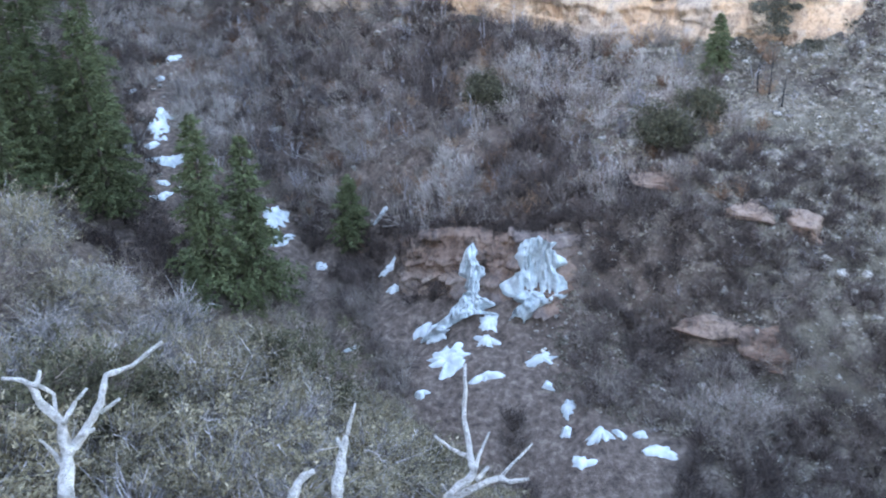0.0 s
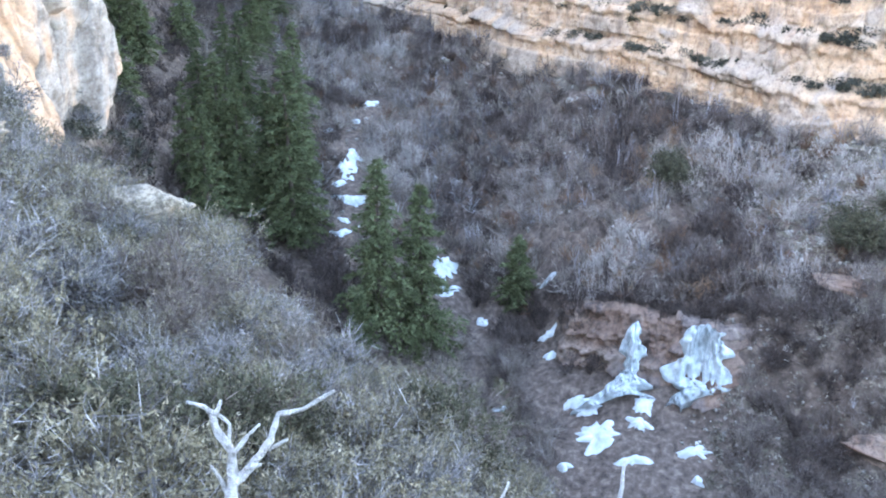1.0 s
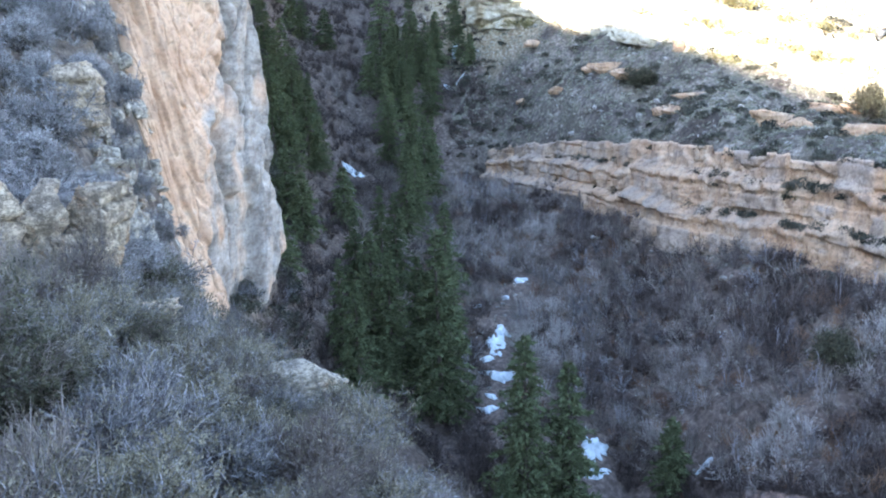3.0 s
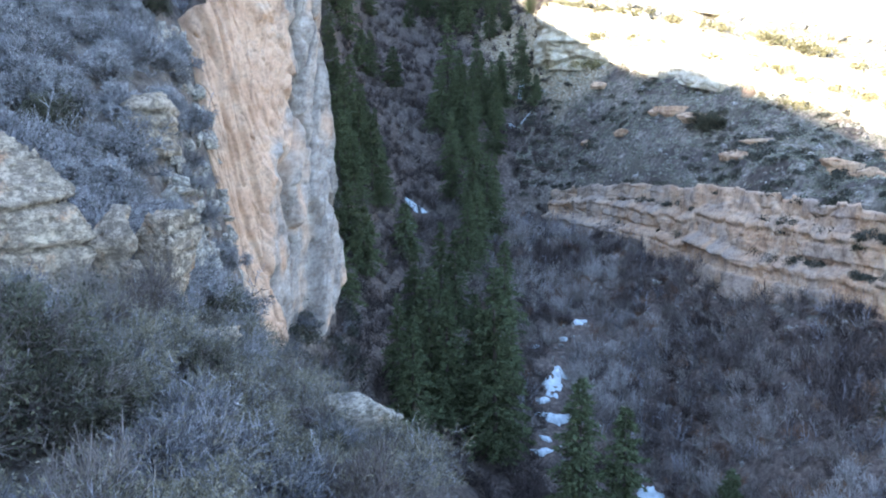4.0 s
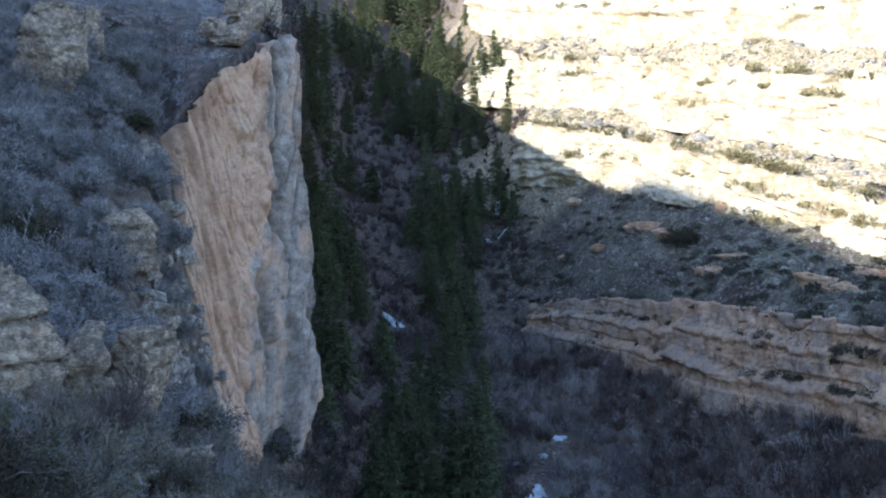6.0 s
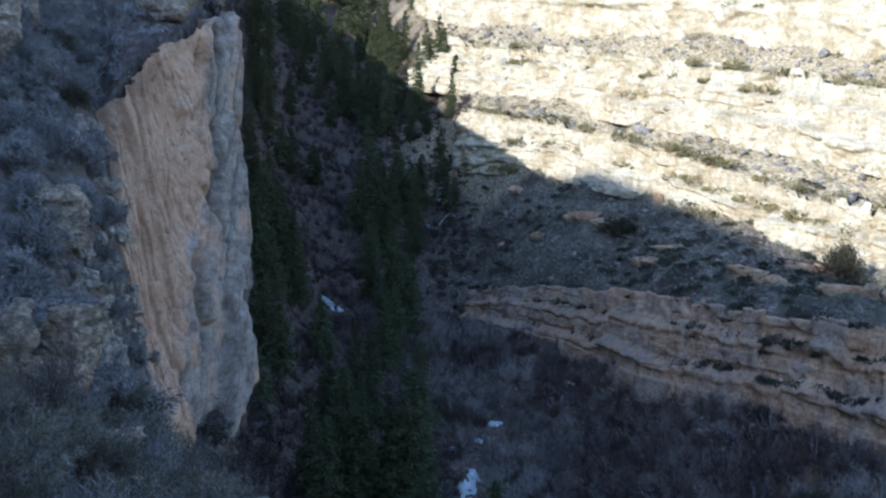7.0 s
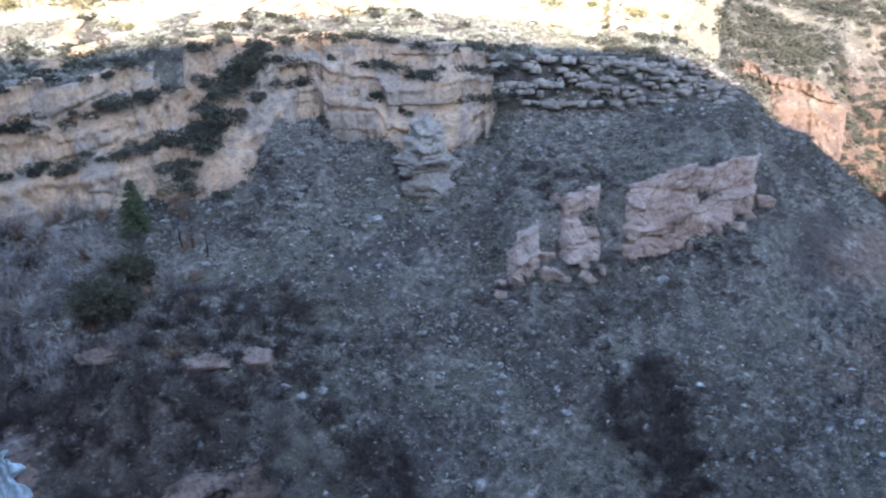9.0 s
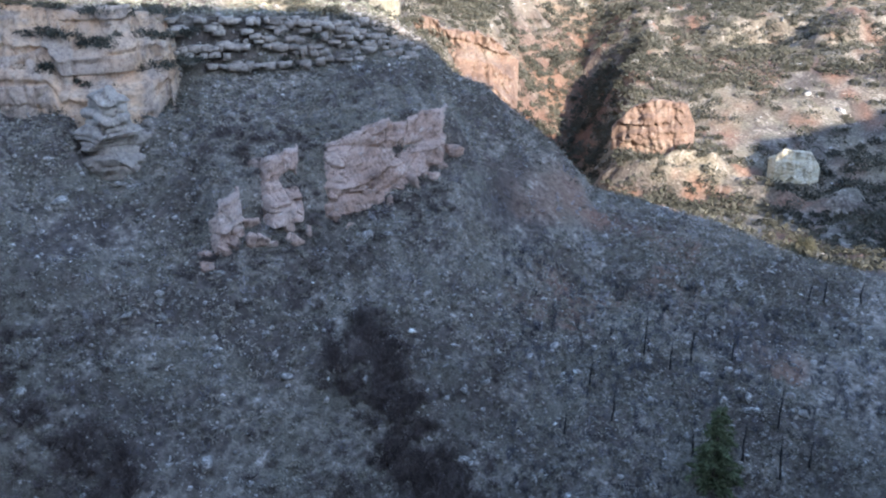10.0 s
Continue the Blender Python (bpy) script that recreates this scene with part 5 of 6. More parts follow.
b, d = scattered(33, 1800, (20, -53, dist("top", 0.5), dist("bench", 1)))
stones("bench_stones", 34, places(b, d), np.clip(0.08 + 0.1 * r6.exponential(1.0, len(b)), 0.06, 0.7), M_STONE, "pale rubble on the bench")
b, d = scattered(79, 2600, (20, -52, dist("upper", 0.5), dist("crag", 0)))
stones("terrace_stones", 80, places(b, d), np.clip(0.12 + 0.2 * rb.exponential(1.0, len(b)), 0.12, 1.3), M_STONE, "pale rubble on the sunlit terraces")
b, d = scattered(35, 900, (20, -14, dist("ledge", 0.5), dist("foot", 0)))
stones("slope_stones", 36, places(b, d), np.clip(0.08 + 0.12 * r6.exponential(1.0, len(b)), 0.06, 0.6), M_STONE, "pale stones among the brush")
b, d = scattered(37, 700, (-53, -92, dist("upper", -5), dist("skyline", -10)))
stones("far_stones", 38, places(b, d), np.clip(0.15 + 0.22 * r6.exponential(1.0, len(b)), 0.15, 1.4), M_STONE, "pale boulders on the far hillside")

# ---------------------------------------------------------------- conifers
def fir_kind(seed, tall, spread, whorls, label, thin=1.0):
    root = tagged(new("fir_tree"), label, "tree", "firs in the canyon")
    (tv, tf), (cv, cf) = fir_shape(seed, tall, spread, whorls, thin)
    part("trunk", mesh_from("trunk", tv, tf, M_BARK), root)
    part("crown", mesh_from("crown", cv, cf, M_FIR), root)
    return root


FIRS = [fir_kind(201, 15.0, 3.0, 40, "tall dark green fir in the shaded canyon"), fir_kind(202, 15.0, 2.6, 38, "tall dark green fir in the shaded canyon"),
        fir_kind(203, 12.0, 2.7, 32, "dark green fir with thinning boughs in the canyon", 0.7), fir_kind(204, 6.0, 1.6, 22, "young dark green fir on the canyon side")]
FIR_TALL = (15.0, 15.0, 12.0, 6.0)


def fir(kind, bearing, d, tall, used=set()):
    s = tall / FIR_TALL[kind]
    p = spot(bearing, d, -0.2)
    s = 1.08 * s if 18.5 < bearing < 32 else s
    m = pose(p.x, p.y, p.z, 0, 0, (bearing * 57 + d * 13) % 360) @ Matrix.Diagonal((s * 1.15, s * 1.15, s, 1))
    ob = FIRS[kind]
    if kind in used:
        ob = copy_thing(ob, Matrix())
    used.add(kind)
    ob.matrix_basis = m
    return ob


# kind, bearing, distance, height
FIR_PLACES = [
    (1, 31.6, 146, 10.2), (1, 30.1, 211, 12.4), (0, 27.2, 238, 14), (2, 25, 250, 18.5), (2, 23.2, 230, 12.4), (1, 20.7, 210, 11.3), (0, 19.5, 200, 8.9), (0, 28.9, 225, 13.3),
    (0, 28.1, 208, 9.3), (2, 30.1, 191, 9.6), (1, 26.4, 217, 9.7), (0, 24.7, 210, 9.5), (1, 22.9, 189, 13), (1, 22.4, 162, 12.3), (1, 24.1, 164, 15.4), (1, 23.4, 157, 10.9),
    (0, 26, 230, 12.3), (1, 31, 196, 12.1), (1, 31.4, 164, 9.2), (0, 28.8, 196, 8.7), (1, 27.1, 205, 8.5), (1, 21.6, 183, 9.9), (1, 20.6, 182, 7.6), (1, 23.9, 202, 7.8),
    (1, 31, 138, 11.6), (1, 30.5, 118, 11.4), (1, 24.5, 240, 14.2), (3, 18.9, 192, 6.8), (0, 31.1, 93, 7.4), (1, 26.4, 197, 7.6), (3, 29.3, 170, 7.1), (3, 25, 152, 6.5),
    (3, 27.4, 169, 7.1), (2, 25.5, 71, 10.2), (1, 21.3, 68, 15), (1, 24.7, 92, 8.7), (1, 23, 102, 10.2), (2, 20.7, 90, 9.8), (1, 23.8, 86, 10.1), (0, 22.6, 72, 10.5),
    (1, 26.4, 81, 8.8), (0, 24.4, 69, 10.9), (1, 20.3, 78, 8.7), (1, 27.5, 68, 8), (3, 29.5, 89, 6.7), (3, 30.4, 94, 7), (3, 30.9, 75, 6.2), (1, 28.6, 128, 7.7),
    (2, 26.6, 64, 9.4), (2, 28.2, 120, 7.4), (3, 26.9, 102, 6.4), (1, 21.7, 69, 10.5), (3, 17.2, 54, 5), (2, 12.9, 58, 13), (3, 6.2, 64, 6.6), (2, 15.8, 57, 13.6),
    (3, 13.3, 56, 3.4), (1, 29.4, 235, 11), (1, 30.6, 230, 10), (1, 22, 222, 11), (1, 27.9, 250, 12), (0, 26.6, 262, 13), (0, 23.9, 258, 12), (0, 21.4, 238, 10),
    (2, 31.3, 222, 10), (2, 19.7, 168, 9), (1, 19.1, 176, 8), (3, 18.8, 158, 5), (3, -17.3, 70, 4.7), (3, -75, 50, 6.2),
]
for kind, bearing, d, tall in FIR_PLACES:
    fir(kind, bearing, d, tall)
r7 = np.random.default_rng(71)
for bearing, d in zip(r7.uniform(19.2, 31.5, 270), r7.uniform(100, 335, 270)):
    x, y = -d * math.sin(math.radians(bearing)), d * math.cos(math.radians(bearing))
    grove = float(vnoise(x / 24.0, y / 24.0, 0, 19)) + 0.1 * (d > 195) - 0.25 * (d < 140)
    if grove > 0.0 and bearing > 19.2 + 0.055 * max(0.0, 165 - d) and not (24.5 < bearing < 28.8 and d < 150):
        fir(int(r7.integers(0, 3)), bearing, d, r7.uniform(6.5, 12.5))


# ---------------------------------------------------------------- rocks
def boulder(name, bearing, d, size, seed, label, mat=M_BOULDER, turn=0.0, up=0.0, cuts=18, level=4, tilt=0.0, group=""):
    v, f = rock_shape(seed, size, cuts, level)
    ob = tagged(new(name, mesh_from(name, v, f, mat)), label, "rock", group)
    p = spot(bearing, d, up)
    ob.matrix_world = pose(p.x, p.y, p.z, tilt, 0, turn + bearing)
    return ob


boulder("boulder", 50.0, 18.2, (3.0, 1.9, 3.4), 301, "large grey-white layered boulder with orange lichen among shrubs", level=6, turn=10)
boulder("boulder", 45.1, 18.8, (0.95, 0.8, 1.75), 302, "narrow upright grey boulder beside a larger one")
boulder("boulder", 41.6, 19.6, (1.55, 1.1, 2.3), 303, "pale grey lichened boulder leaning on the slope", level=6, turn=-20, tilt=8)
boulder("boulder", 43.7, 18.4, (0.55, 0.5, 0.75), 304, "small rounded pale boulder")
boulder("boulder", 42.0, 29.0, (2.3, 1.6, 2.1), 305, "square grey boulder with rusty lichen on the shrubby bench", level=5, turn=15, tilt=-6)
boulder("rock_pillar", 50.8, 32.0, (1.7, 1.5, 3.8), 306, "upright pale rock pillar above the shrubs", level=5)
boulder("rock_pillar", 45.7, 39.0, (3.0, 2.2, 4.2), 307, "broad pale rock tower with an orange foot", level=5, turn=-8)
boulder("rock_pillar", 43.4, 45.0, (1.5, 1.6, 3.0), 308, "upright pale rock block at the edge of the plateau", level=5, turn=12)
for i in range(12):
    q = 33.0 + 0.33 * i + 0.2 * ((i * 7) % 5) / 5
    boulder("rock", q, float(line("top", q)[0]) + 1.6 + (i * 5 % 4), (1.0 + 0.35 * (i * 3 % 5), 1.4, 0.9 + 0.25 * (i * 4 % 6)), 1540 + i, "grey weathered block on top of the wall", M_BOULDER, level=4, turn=40.0 * i, group="rocks on the wall top")
boulder("boulder", 31.2, 13.6, (1.8, 1.0, 1.5), 311, "pale cream boulder half hidden by shrubs at the rim", M_CREAM, level=5, cuts=34, turn=20, up=0.05)
boulder("boulder", 39.6, 16.6, (1.2, 0.6, 0.6), 310, "flat pale rock between shrubs", up=-0.1)
boulder("boulder", 27.6, 11.0, (0.5, 0.4, 0.35), 309, "small tan rock between shrubs")
for i in range(90):
    q = r7.uniform(38.0, 41.4)
    boulder("rock", q, 23.5 + 3.0 * r7.random() + 9 * r7.random() * (q > 38.8), tuple(r7.uniform(0.25, 0.9, 3)), 820 + i, "pale broken rock at the rim of the wall", M_CREAM, level=3, turn=90 * r7.random(), group="rim rubble")
for i in range(70):
    e = r7.uniform(-13.5, 1.5)
    q = np.interp(e, (-13.5, -9.8, -5.5, -1, 1.9), (37.1, 37.6, 38.2, 39.5, 39.7)) + abs(r7.normal()) * 0.55
    ways = np.arange(24.0, 43.0, 0.25)
    rise = np.degrees(np.arctan2(land(np.full_like(ways, q), ways), ways))
    d = float(ways[np.argmin(np.abs(rise - e))])
    boulder("rock", q, d, tuple(r7.uniform(0.3, 0.95, 3)), 1400 + i, "pale broken rock at the rim of the wall", M_CREAM, level=3, turn=90 * r7.random(), group="rim rubble")
for i in range(34):
    q = r7.uniform(-30, 17)
    near, far = float(line("top", q)[0]), float(line("bench", q)[0])
    boulder("outcrop", q, near + (far - near) * r7.choice((0.35, 0.5, 0.8)) * r7.uniform(0.85, 1.1), (r7.uniform(1.8, 6.0), 1.6, r7.uniform(1.0, 2.4)), 860 + i, "low tan sandstone outcrop on the bench", M_BAND, up=-0.25, level=4, turn=r7.uniform(-25, 25), group="bench outcrops")
boulder("slab", -15.3, 57.5, (5.2, 2.2, 1.2), 340, "flat pink sandstone slab in the brush", M_PINK, up=-0.45, tilt=10, level=5)
boulder("slab", -20.6, 55.0, (3.4, 2.2, 1.7), 341, "blunt pink sandstone slab in the brush", M_PINK, up=-0.7, level=5)
boulder("slab", -23.8, 55.5, (3.4, 2.4, 1.9), 342, "blunt pink sandstone slab in the brush", M_PINK, up=-0.8, level=5)
boulder("slab", -19.0, 50.0, (4.4, 2.6, 2.4), 343, "weathered pink boulder on the lower slope", M_PINK, up=-1.25, tilt=12, level=5)
boulder("slab", -22.6, 49.5, (4.0, 2.6, 2.6), 344, "weathered pink boulder on the lower slope", M_PINK, up=-1.35, tilt=-6, level=5)
def pinnacle(bearing, d, lumps, label):
    """A weathered column of stacked rounded blocks, one mesh. lumps: (size, base height, sideways, seed)."""
    v, f = joined([(q + np.array((side, 0, up)), g) for size, up, side, seed in lumps for q, g in [rock_shape(seed, size, 22, 5, 0.1, 7)]])
    ob = tagged(new("rock_pinnacle", mesh_from("rock_pinnacle", v, f, M_LEDGE)), label, "rock")
    p = spot(bearing, d)
    ob.matrix_world = pose(p.x, p.y, p.z, 0, 0, bearing)


pinnacle(-35.5, 72.6, (((6.4, 4.6, 5.0), -1.6, 0.0, 351), ((4.6, 3.8, 2.6), 1.4, -0.3, 352), ((3.8, 3.4, 4.4), 2.6, 0.1, 353)), "grey rounded pinnacle of stacked sandstone blocks before the cliff")
for i in range(34):
    q = r7.uniform(-57.0, -40.0)
    boulder("rock", q, float(line("spurfoot", q)[0]) - r7.uniform(-0.2, 2.2), tuple(r7.uniform(0.4, 1.7, 3)), 1600 + i, "fallen pink sandstone block below the outcrop", M_SPUR, level=3, turn=90 * r7.random(), up=-0.15, group="blocks below the outcrop")
boulder("boulder", -19.8, 73.0, (3.0, 2.0, 2.6), 345, "grey block of fallen rock under the cliff", level=5)


# ---------------------------------------------------------------- snow and ice
def snow_patch(bearing, d, wide, deep, seed, label="dirty white patch of old snow on the creek bed"):
    """A thin drift that follows the ground, with a ragged edge."""
    n, k = 44, 9
    ang = np.linspace(0, 2 * math.pi, n, endpoint=False)
    edge = 1 + 0.6 * vnoise(np.cos(ang) * 1.6 + seed, np.sin(ang) * 1.6, 0, seed) + 0.42 * vnoise(np.cos(ang) * 4.5 + seed, np.sin(ang) * 4.5, 0, seed + 1)
    f = np.linspace(0, 1, k)[1:]
    c = spot(bearing, d)
    out = np.array((c.x, c.y)) / d
    side = np.array((out[1], -out[0]))
    xy = np.concatenate([[[c.x, c.y]]] + [np.array((c.x, c.y)) + q * edge[:, None] * (np.cos(ang)[:, None] * side * wide / 2 + np.sin(ang)[:, None] * out * deep / 2) for q in f])
    dd = np.hypot(xy[:, 0], xy[:, 1])
    bb = np.degrees(np.arctan2(-xy[:, 0], xy[:, 1]))
    q = np.r_[0, np.repeat(f, n)]
    z = land(bb, dd) + 0.36 * (1 - q**3) - 0.08 + 0.09 * vnoise(xy[:, 0] * 2, xy[:, 1] * 2, 0, 3)
    faces = [(0, 1 + i, 1 + (i + 1) % n) for i in range(n)]
    for j in range(k - 2):
        for i in range(n):
            a, b2 = 1 + j * n + i, 1 + j * n + (i + 1) % n
            faces += [(a, a + n, b2 + n), (a, b2 + n, b2)]
    me = mesh_from("snow_patch", np.c_[xy, z], faces, M_SNOW, True)
    return tagged(new("snow_patch", me), label, "snow", "snow patches")


for i, (bearing, d, wide, deep) in enumerate(SNOW):
    snow_patch(bearing, d, wide, deep, 40 + i)


def ice_fall(bearing, shape, d_top, d_foot, z_top, seed, tail=0.0):
    """A frozen cascade over a rock step, spreading into an apron. shape: (share of the way down, half width)."""
    rows, cols = 60, 56
    v = np.linspace(0, 1, rows)[:, None]
    u = np.linspace(-1, 1, cols)[None, :]
    half = np.interp(v[:, 0], *np.array(shape).T)[:, None]
    rag = 0.7 * fbm(np.sign(u) * 3 + seed, v * 7, 0, 4, seed) * np.abs(u)
    x0 = u * half * (1 + rag) + tail * np.clip((v - 0.5) / 0.5, 0, 1)
    fall = np.clip(v / 0.5, 0, 1)
    fan = np.clip((v - 0.42) / 0.58, 0, 1)
    d = d_top + (d_foot - d_top) * (0.25 * fall + 0.75 * fan)
    d = np.broadcast_to(d, x0.shape)
    b2 = bearing - np.degrees(x0 / d)
    floor_z = land(b2, d)
    z_low = float(land(bearing, d_top + 0.25 * (d_foot - d_top))) + 0.9
    z = z_top + (z_low - z_top) * fall**1.15
    z = np.where(fan > 0, z * (1 - fan) + (floor_z + 0.35) * fan, z)
    round_ = np.sqrt(np.clip(1 - u**4, 0, 1))
    lumps = 0.5 * fbm(x0 * 0.9 + seed, v * 4, 0, 4, seed + 2) + 0.25 * np.abs(vnoise(x0 * 4.0, v * 2.2, 0, seed + 5)) * (1 - fan)
    lumps = lumps + 0.4 * fbm(x0 * 3.4 + seed, v * 6, 0, 5, seed + 7, 0.65)
    thick = (0.3 + 0.8 * lumps) * round_
    z = z + 0.6 * thick * (0.25 + fan) - 0.5 * (1 - round_)
    d = d - thick
    a = math.radians(bearing)
    x = -d * math.sin(a) + x0 * math.cos(a)
    y = d * math.cos(a) + x0 * math.sin(a)
    me = mesh_from("ice_fall", np.stack([x, y, z], -1).reshape(-1, 3), grid_faces(rows, cols), M_ICE, True)
    return tagged(new("ice_fall", me), "pale blue-white frozen waterfall over the creek ledge", "ice", "frozen waterfalls")


ice_fall(-2.0, ((0, 0.25), (0.1, 0.36), (0.38, 0.55), (0.5, 1.0), (0.7, 1.7), (1, 1.8)), 53.2, 51.0, -29.2, 5, -0.9)
ice_fall(-6.7, ((0, 0.8), (0.2, 1.15), (0.5, 1.3), (0.7, 0.9), (0.85, 0.55), (1, 0.45)), 52.4, 50.6, -28.3, 8, -1.2)


# ---------------------------------------------------------------- shrubs on the near hillside
def shrub_kind(name, seed, label, category, twig_mat, leaf_mat, **shape):
    root = tagged(new(name), label, category, "shrubs on the near slope")
    (tv, tf), lv = shrub_shape(seed, **shape)
    part("branchwork", mesh_from("branchwork", tv, tf, twig_mat), root)
    if lv is not None:
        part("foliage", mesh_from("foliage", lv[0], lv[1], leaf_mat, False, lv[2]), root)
    return root


SHRUBS = [
    shrub_kind("sagebrush", 401, "grey-green leafy shrub with grey twigs on the slope", "shrub", M_GREYTWIG, M_LEAF, size=1.15, height=0.9, leaves=13, leaf=0.026, leaf_from=0.25, twig=0.008),
    shrub_kind("sagebrush", 402, "grey-green leafy shrub with grey twigs on the slope", "shrub", M_GREYTWIG, M_LEAF, size=1.05, height=0.95, leaves=12, leaf=0.026, leaf_from=0.15, twig=0.008),
    shrub_kind("bare_shrub", 403, "leafless silver-grey shrub with dense fine twigs", "shrub", M_GREYTWIG, M_LEAF, size=1.15, height=1.0, levels=(10, 5, 4, 4, 3), leaves=1, leaf=0.024, leaf_from=0.1, twig=0.0085),
    shrub_kind("juniper_shrub", 404, "dense olive-green juniper shrub on the slope", "shrub", M_TWIG, M_JUNIPER, size=1.2, height=0.9, leaves=14, leaf=0.03, leaf_from=0.4),
    shrub_kind("bare_shrub", 405, "leafless brown-grey shrub with dense fine twigs", "shrub", M_TWIG, M_LEAF, size=1.1, height=1.05, levels=(10, 5, 4, 4, 3), leaves=1, leaf=0.022, leaf_from=0.3, twig=0.0065),
    shrub_kind("sagebrush", 411, "blue-grey shrub with dense twigs on the rocky bench", "shrub", M_GREYTWIG, M_SAGE, size=1.2, height=0.95, levels=(9, 5, 5, 4, 2), leaves=9, leaf=0.036, leaf_from=0.5, twig=0.014),
    shrub_kind("bare_shrub", 412, "leafless blue-grey shrub on the rocky bench", "shrub", M_GREYTWIG, M_SAGE, size=1.2, height=1.0, levels=(10, 5, 5, 4, 3), leaves=3, leaf=0.034, leaf_from=0.3, twig=0.014),
    shrub_kind("juniper_shrub", 413, "dark green-grey shrub on the rocky bench", "shrub", M_TWIG, M_JUNIPER, size=1.2, height=0.95, levels=(9, 5, 5, 4, 2), leaves=12, leaf=0.04, leaf_from=0.7, twig=0.014),
    shrub_kind("juniper_shrub", 414, "large dark juniper bush with a bare crooked trunk", "shrub", M_TWIG, M_JUNIPER, size=1.9, height=1.4, levels=(10, 6, 5, 5, 4), leaves=6, leaf=0.042, leaf_from=0.25, twig=0.009, lift=0.8),
    shrub_kind("dead_bush", 415, "small silvery dead bush with bare forked twigs", "dead shrub", M_SILVER, M_SAGE, size=1.2, height=1.0, levels=(5, 3, 3, 3), leaves=0, twig=0.011),
]
r8 = np.random.default_rng(81)
used_shrubs = set()


def shrub(kind, bearing, d, scale):
    ob = SHRUBS[kind]
    if kind in used_shrubs:
        ob = copy_thing(ob, Matrix())
    used_shrubs.add(kind)
    p = spot(bearing, d, -0.04)
    ob.matrix_basis = pose(p.x, p.y, p.z, 0, 0, 360 * r8.random()) @ Matrix.Diagonal((scale, scale, scale * r8.uniform(0.85, 1.15), 1))


def spread_out(count, b0, b1, near, far, gap, tries=9000):
    """Places on the ground between two bearings and distances, at least gap apart."""
    got = []
    for _ in range(tries):
        bearing = r8.uniform(b1, b0)
        lo, hi = near, far(bearing)
        d = math.sqrt(r8.uniform(lo * lo, hi * hi)) if hi > lo else lo
        x, y = -d * math.sin(math.radians(bearing)), d * math.cos(math.radians(bearing))
        if all((x - q[2]) ** 2 + (y - q[3]) ** 2 > gap * gap for q in got):
            got.append((bearing, d, x, y))
            if len(got) >= count:
                break
    return got


for bearing, d, x, y in spread_out(330, 62, -14, 3.2, lambda q: float(line("rim", q)[0]) + 0.6, 0.62):
    if 28.0 < bearing < 33.2 and d > 12.6 or 38.5 < bearing < 53 and 15.0 < d < 19.5 or bearing > 44.5 and 7.4 < d < 10:
        continue
    patch = float(vnoise(x / 1.6, y / 1.6, 0, 23)) + 0.3 * (bearing < 20) - 0.25 * (bearing > 30)      # leafy and bare shrubs grow in patches
    mixed = (0.42, 0.32, 0.08, 0.14, 0.04) if patch > 0.15 else (0.06, 0.06, 0.52, 0.06, 0.30) if patch < -0.2 else (0.24, 0.2, 0.32, 0.08, 0.16)
    shrub(int(r8.choice(5, p=mixed)), bearing, d, r8.uniform(0.7, 1.15) * (0.75 if bearing < 9 else 1.0))
for bearing, d, scale in ((32.4, 9.0, 1.0), (34.8, 11.0, 0.9), (20.5, 8.8, 0.8), (24.0, 7.0, 0.7), (16.5, 6.2, 0.6), (41.0, 9.5, 0.8), (38.0, 13.5, 0.9), (47.0, 11.5, 0.8), (12.0, 8.0, 0.7), (29.0, 6.0, 0.6), (8.0, 5.0, 0.6), (22.0, 4.4, 0.5), (31.5, 4.6, 0.5), (36.5, 6.8, 0.7), (5.0, 7.6, 0.7), (14.5, 10.2, 0.8), (44.5, 14.5, 1.0), (26.5, 10.0, 0.8)):
    shrub(9, bearing, d, scale)
for bearing, d, x, y in spread_out(560, 60, 37.2, 19.6, lambda q: 52.0, 0.95, 14000):
    top = math.degrees(math.atan2(float(land(bearing, d)) + 0.7, d))
    if top > np.interp(bearing, (37, 38, 39, 39.6, 40.2), (-13, -10, -5.5, -1, 30)) or abs(bearing - 41.7) < 1.8 and 27.0 < d < 30.0:
        continue
    shrub(int(r8.choice((5, 6, 7), p=(0.52, 0.42, 0.06))), bearing, d, r8.uniform(0.85, 1.5))
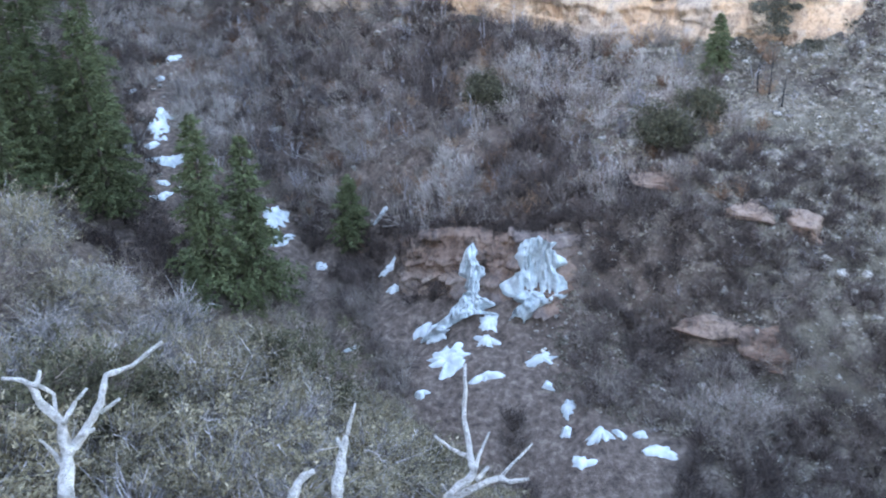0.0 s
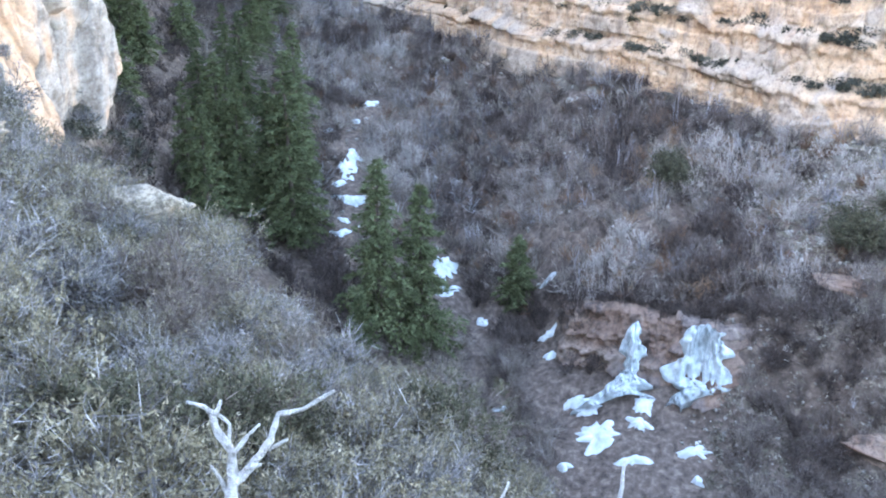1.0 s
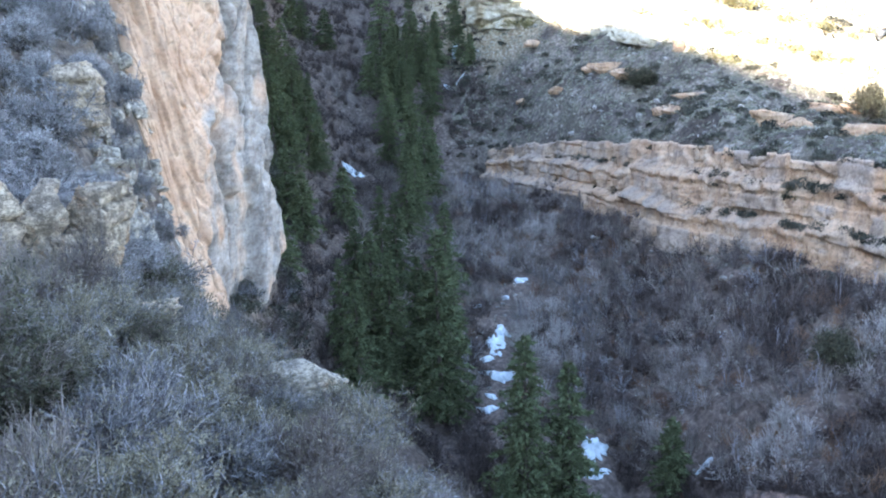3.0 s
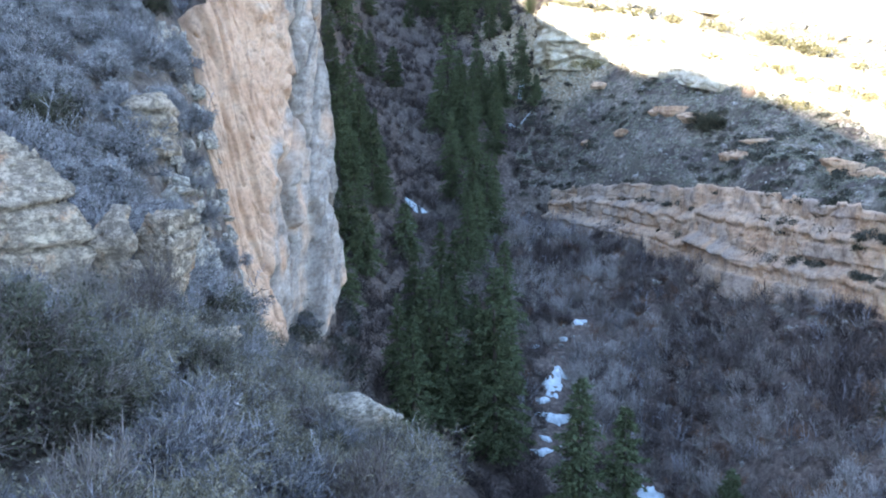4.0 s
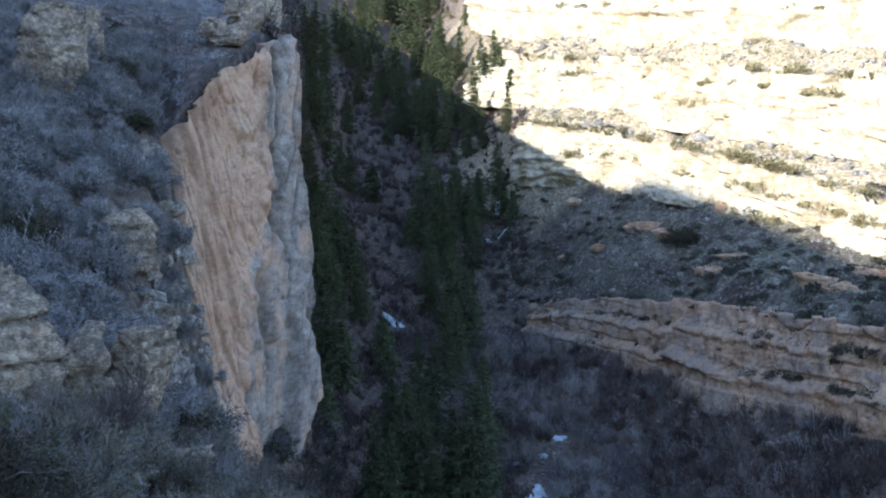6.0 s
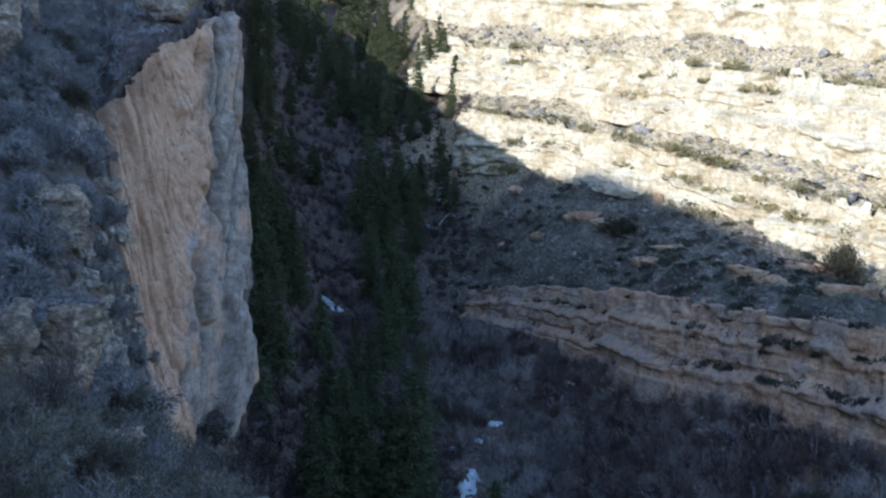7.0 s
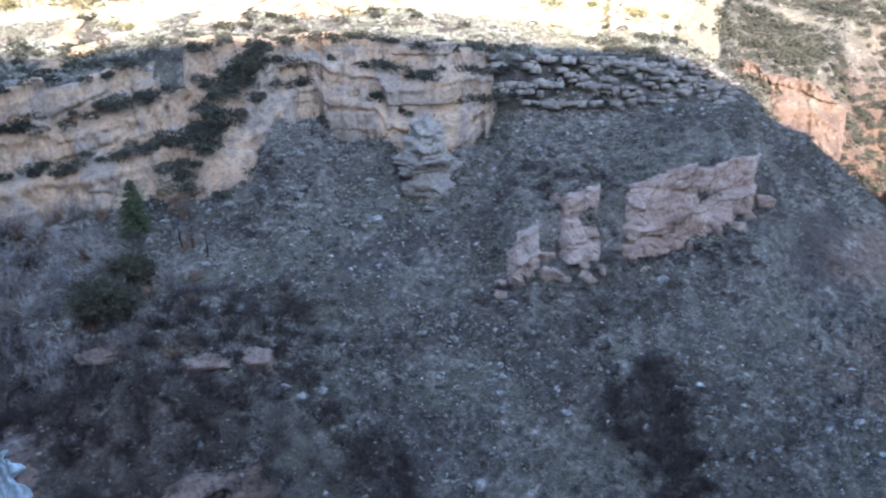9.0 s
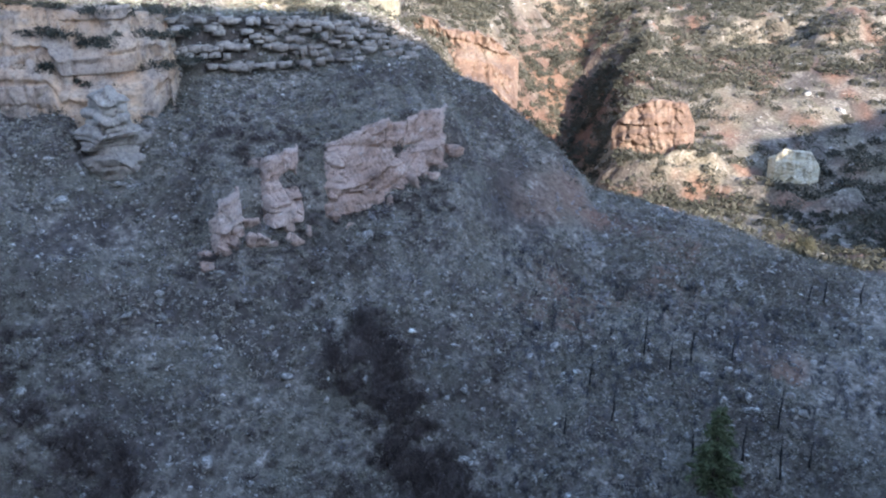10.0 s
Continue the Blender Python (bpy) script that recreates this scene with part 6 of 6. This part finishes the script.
for kind, bearing, d, scale in ((0, 35.6, 16.0, 1.3), (1, 34.4, 14.6, 1.25), (0, 33.4, 15.2, 1.1), (2, 36.6, 18.0, 1.4), (1, 37.6, 19.5, 1.3), (0, 33.9, 12.8, 1.0), (2, 32.6, 12.3, 0.9), (0, 31.2, 12.3, 0.75), (1, 29.8, 12.2, 0.75), (2, 28.4, 12.4, 0.9), (0, 33.6, 13.4, 1.1), (0, 28.0, 11.4, 0.9), (0, 36.4, 21.5, 1.4), (1, 37.4, 22.6, 1.3), (5, 38.2, 23.2, 1.1),
                                (4, 35.0, 19.0, 1.3), (0, 45.5, 6.2, 0.9), (1, 48.5, 6.0, 0.9), (2, 51.0, 6.3, 0.9), (0, 53.5, 5.6, 0.9), (1, 46.6, 5.0, 0.8), (2, 43.0, 5.2, 0.8), (4, 49.6, 4.9, 0.8), (5, 40.8, 27.5, 0.7), (6, 42.8, 27.2, 0.8),
                                (5, 40.2, 30.5, 0.9), (6, 39.9, 33.0, 0.9), (5, 40.3, 36.0, 0.9), (6, 40.6, 32.0, 0.9), (5, 41.0, 34.0, 1.0), (5, 40.5, 38.5, 0.9), (7, 39.4, 26.5, 0.8), (6, 41.2, 31.2, 0.9), (5, 39.5, 29.0, 0.8), (6, 39.2, 27.8, 0.7), (5, 42.1, 25.8, 0.7)):
    shrub(kind, bearing, d, scale)
for bearing, d, scale in ((51.5, 9.2, 1.05), (47.3, 8.9, 0.8), (56.0, 8.2, 0.9), (40.0, 11.5, 0.55)):
    shrub(8, bearing, d, scale)


# ---------------------------------------------------------------- junipers
def juniper_kind(seed, size, height, label):
    root = tagged(new("juniper_tree"), label, "tree", "junipers on the canyon side")
    (tv, tf), (lv, lf, tone) = shrub_shape(seed, size, height, (10, 7, 6, 4), 7, 0.17, 0.95, 0.02, 0.8)
    part("trunk", mesh_from("trunk", tv, tf, M_BARK), root)
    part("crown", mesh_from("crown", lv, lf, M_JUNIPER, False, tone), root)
    return root


for seed, bearing, d, size, height, label in ((501, -14.8, 62, 4.6, 3.0, "broad dark green juniper above the sandstone slabs"), (502, -4.0, 101, 4.4, 4.6, "rounded juniper on the bench at the edge of the sunlight"),
                                              (503, -3.2, 70, 4.0, 3.2, "sparse grey-green juniper among bare brush"), (504, -78.4, 86, 2.2, 3.4, "small yellow-green conifer on the far side of the ridge"),
                                              (505, 1.5, 92, 2.6, 2.0, "dark juniper bush on the bench"), (506, 8.6, 122, 4.2, 3.0, "dark juniper bush on the bench"), (507, -16.8, 64, 3.2, 2.4, "dark green juniper beside a larger one"),
                                              (508, -24.6, 79, 4.0, 2.6, "dark juniper in a cleft of the cliff"), (509, -0.3, 88.5, 2.2, 2.0, "dark juniper on the cliff edge")):
    tree = juniper_kind(seed, size, height, label)
    tree.location = spot(bearing, d, -0.15)


# ---------------------------------------------------------------- burnt snags
def snag(bearing, d, tall, lean, seed):
    root = tagged(new("burnt_snag"), "blackened burnt tree trunk standing on the scree", "dead tree", "burnt snags")
    r = np.random.default_rng(seed)
    tip = np.array((r.normal() * 0.03 + lean, r.normal() * 0.05, 1.0)) * tall
    v, f = limb([(0, 0, -0.3), tip * 0.5 + r.normal(size=3) * 0.05, tip], 0.085, 0.02, seed, 5, 0.04, 6)
    part("trunk", mesh_from("trunk", v, f, M_BURNT), root)
    for k in range(int(r.integers(2, 6))):
        h = r.uniform(0.35, 0.95)
        e = unit(r.normal(size=3) * (1, 1, 0.2) + (0, 0, 0.5)) * r.uniform(0.2, 0.6)
        v, f = limb([tip * h, tip * h + e], 0.025, 0.008, seed + k, 3, 0.05, 5)
        part("branch", mesh_from("branch", v, f, M_BURNT), root)
    root.location = spot(bearing, d)


for i, (bearing, d, tall, lean) in enumerate(((-69.5, 61, 3.4, 0.02), (-78.7, 57, 3.4, -0.1), (-76.8, 53, 3.2, -0.12), (-80.1, 73, 2.4, -0.1), (-82.2, 74, 1.9, -0.1), (-79.2, 73, 1.3, 0), (-79.4, 53.5, 3.5, -0.12),
                                              (-81.0, 56, 2.1, -0.15), (-73.5, 52, 2.0, -0.15), (-67.7, 53, 2.3, 0.0), (-71.3, 60, 2.2, 0.03), (-72.6, 61, 2.6, 0.05), (-66.0, 57, 1.8, 0.1), (-75.2, 62, 2.5, -0.05), (-64.5, 52, 1.6, 0.0),
                                              (-20.6, 66, 3.2, 0.05), (-19.9, 66.5, 2.8, -0.04), (-21.4, 65, 2.3, 0.02))):
    snag(bearing, d, tall, lean, 600 + i)


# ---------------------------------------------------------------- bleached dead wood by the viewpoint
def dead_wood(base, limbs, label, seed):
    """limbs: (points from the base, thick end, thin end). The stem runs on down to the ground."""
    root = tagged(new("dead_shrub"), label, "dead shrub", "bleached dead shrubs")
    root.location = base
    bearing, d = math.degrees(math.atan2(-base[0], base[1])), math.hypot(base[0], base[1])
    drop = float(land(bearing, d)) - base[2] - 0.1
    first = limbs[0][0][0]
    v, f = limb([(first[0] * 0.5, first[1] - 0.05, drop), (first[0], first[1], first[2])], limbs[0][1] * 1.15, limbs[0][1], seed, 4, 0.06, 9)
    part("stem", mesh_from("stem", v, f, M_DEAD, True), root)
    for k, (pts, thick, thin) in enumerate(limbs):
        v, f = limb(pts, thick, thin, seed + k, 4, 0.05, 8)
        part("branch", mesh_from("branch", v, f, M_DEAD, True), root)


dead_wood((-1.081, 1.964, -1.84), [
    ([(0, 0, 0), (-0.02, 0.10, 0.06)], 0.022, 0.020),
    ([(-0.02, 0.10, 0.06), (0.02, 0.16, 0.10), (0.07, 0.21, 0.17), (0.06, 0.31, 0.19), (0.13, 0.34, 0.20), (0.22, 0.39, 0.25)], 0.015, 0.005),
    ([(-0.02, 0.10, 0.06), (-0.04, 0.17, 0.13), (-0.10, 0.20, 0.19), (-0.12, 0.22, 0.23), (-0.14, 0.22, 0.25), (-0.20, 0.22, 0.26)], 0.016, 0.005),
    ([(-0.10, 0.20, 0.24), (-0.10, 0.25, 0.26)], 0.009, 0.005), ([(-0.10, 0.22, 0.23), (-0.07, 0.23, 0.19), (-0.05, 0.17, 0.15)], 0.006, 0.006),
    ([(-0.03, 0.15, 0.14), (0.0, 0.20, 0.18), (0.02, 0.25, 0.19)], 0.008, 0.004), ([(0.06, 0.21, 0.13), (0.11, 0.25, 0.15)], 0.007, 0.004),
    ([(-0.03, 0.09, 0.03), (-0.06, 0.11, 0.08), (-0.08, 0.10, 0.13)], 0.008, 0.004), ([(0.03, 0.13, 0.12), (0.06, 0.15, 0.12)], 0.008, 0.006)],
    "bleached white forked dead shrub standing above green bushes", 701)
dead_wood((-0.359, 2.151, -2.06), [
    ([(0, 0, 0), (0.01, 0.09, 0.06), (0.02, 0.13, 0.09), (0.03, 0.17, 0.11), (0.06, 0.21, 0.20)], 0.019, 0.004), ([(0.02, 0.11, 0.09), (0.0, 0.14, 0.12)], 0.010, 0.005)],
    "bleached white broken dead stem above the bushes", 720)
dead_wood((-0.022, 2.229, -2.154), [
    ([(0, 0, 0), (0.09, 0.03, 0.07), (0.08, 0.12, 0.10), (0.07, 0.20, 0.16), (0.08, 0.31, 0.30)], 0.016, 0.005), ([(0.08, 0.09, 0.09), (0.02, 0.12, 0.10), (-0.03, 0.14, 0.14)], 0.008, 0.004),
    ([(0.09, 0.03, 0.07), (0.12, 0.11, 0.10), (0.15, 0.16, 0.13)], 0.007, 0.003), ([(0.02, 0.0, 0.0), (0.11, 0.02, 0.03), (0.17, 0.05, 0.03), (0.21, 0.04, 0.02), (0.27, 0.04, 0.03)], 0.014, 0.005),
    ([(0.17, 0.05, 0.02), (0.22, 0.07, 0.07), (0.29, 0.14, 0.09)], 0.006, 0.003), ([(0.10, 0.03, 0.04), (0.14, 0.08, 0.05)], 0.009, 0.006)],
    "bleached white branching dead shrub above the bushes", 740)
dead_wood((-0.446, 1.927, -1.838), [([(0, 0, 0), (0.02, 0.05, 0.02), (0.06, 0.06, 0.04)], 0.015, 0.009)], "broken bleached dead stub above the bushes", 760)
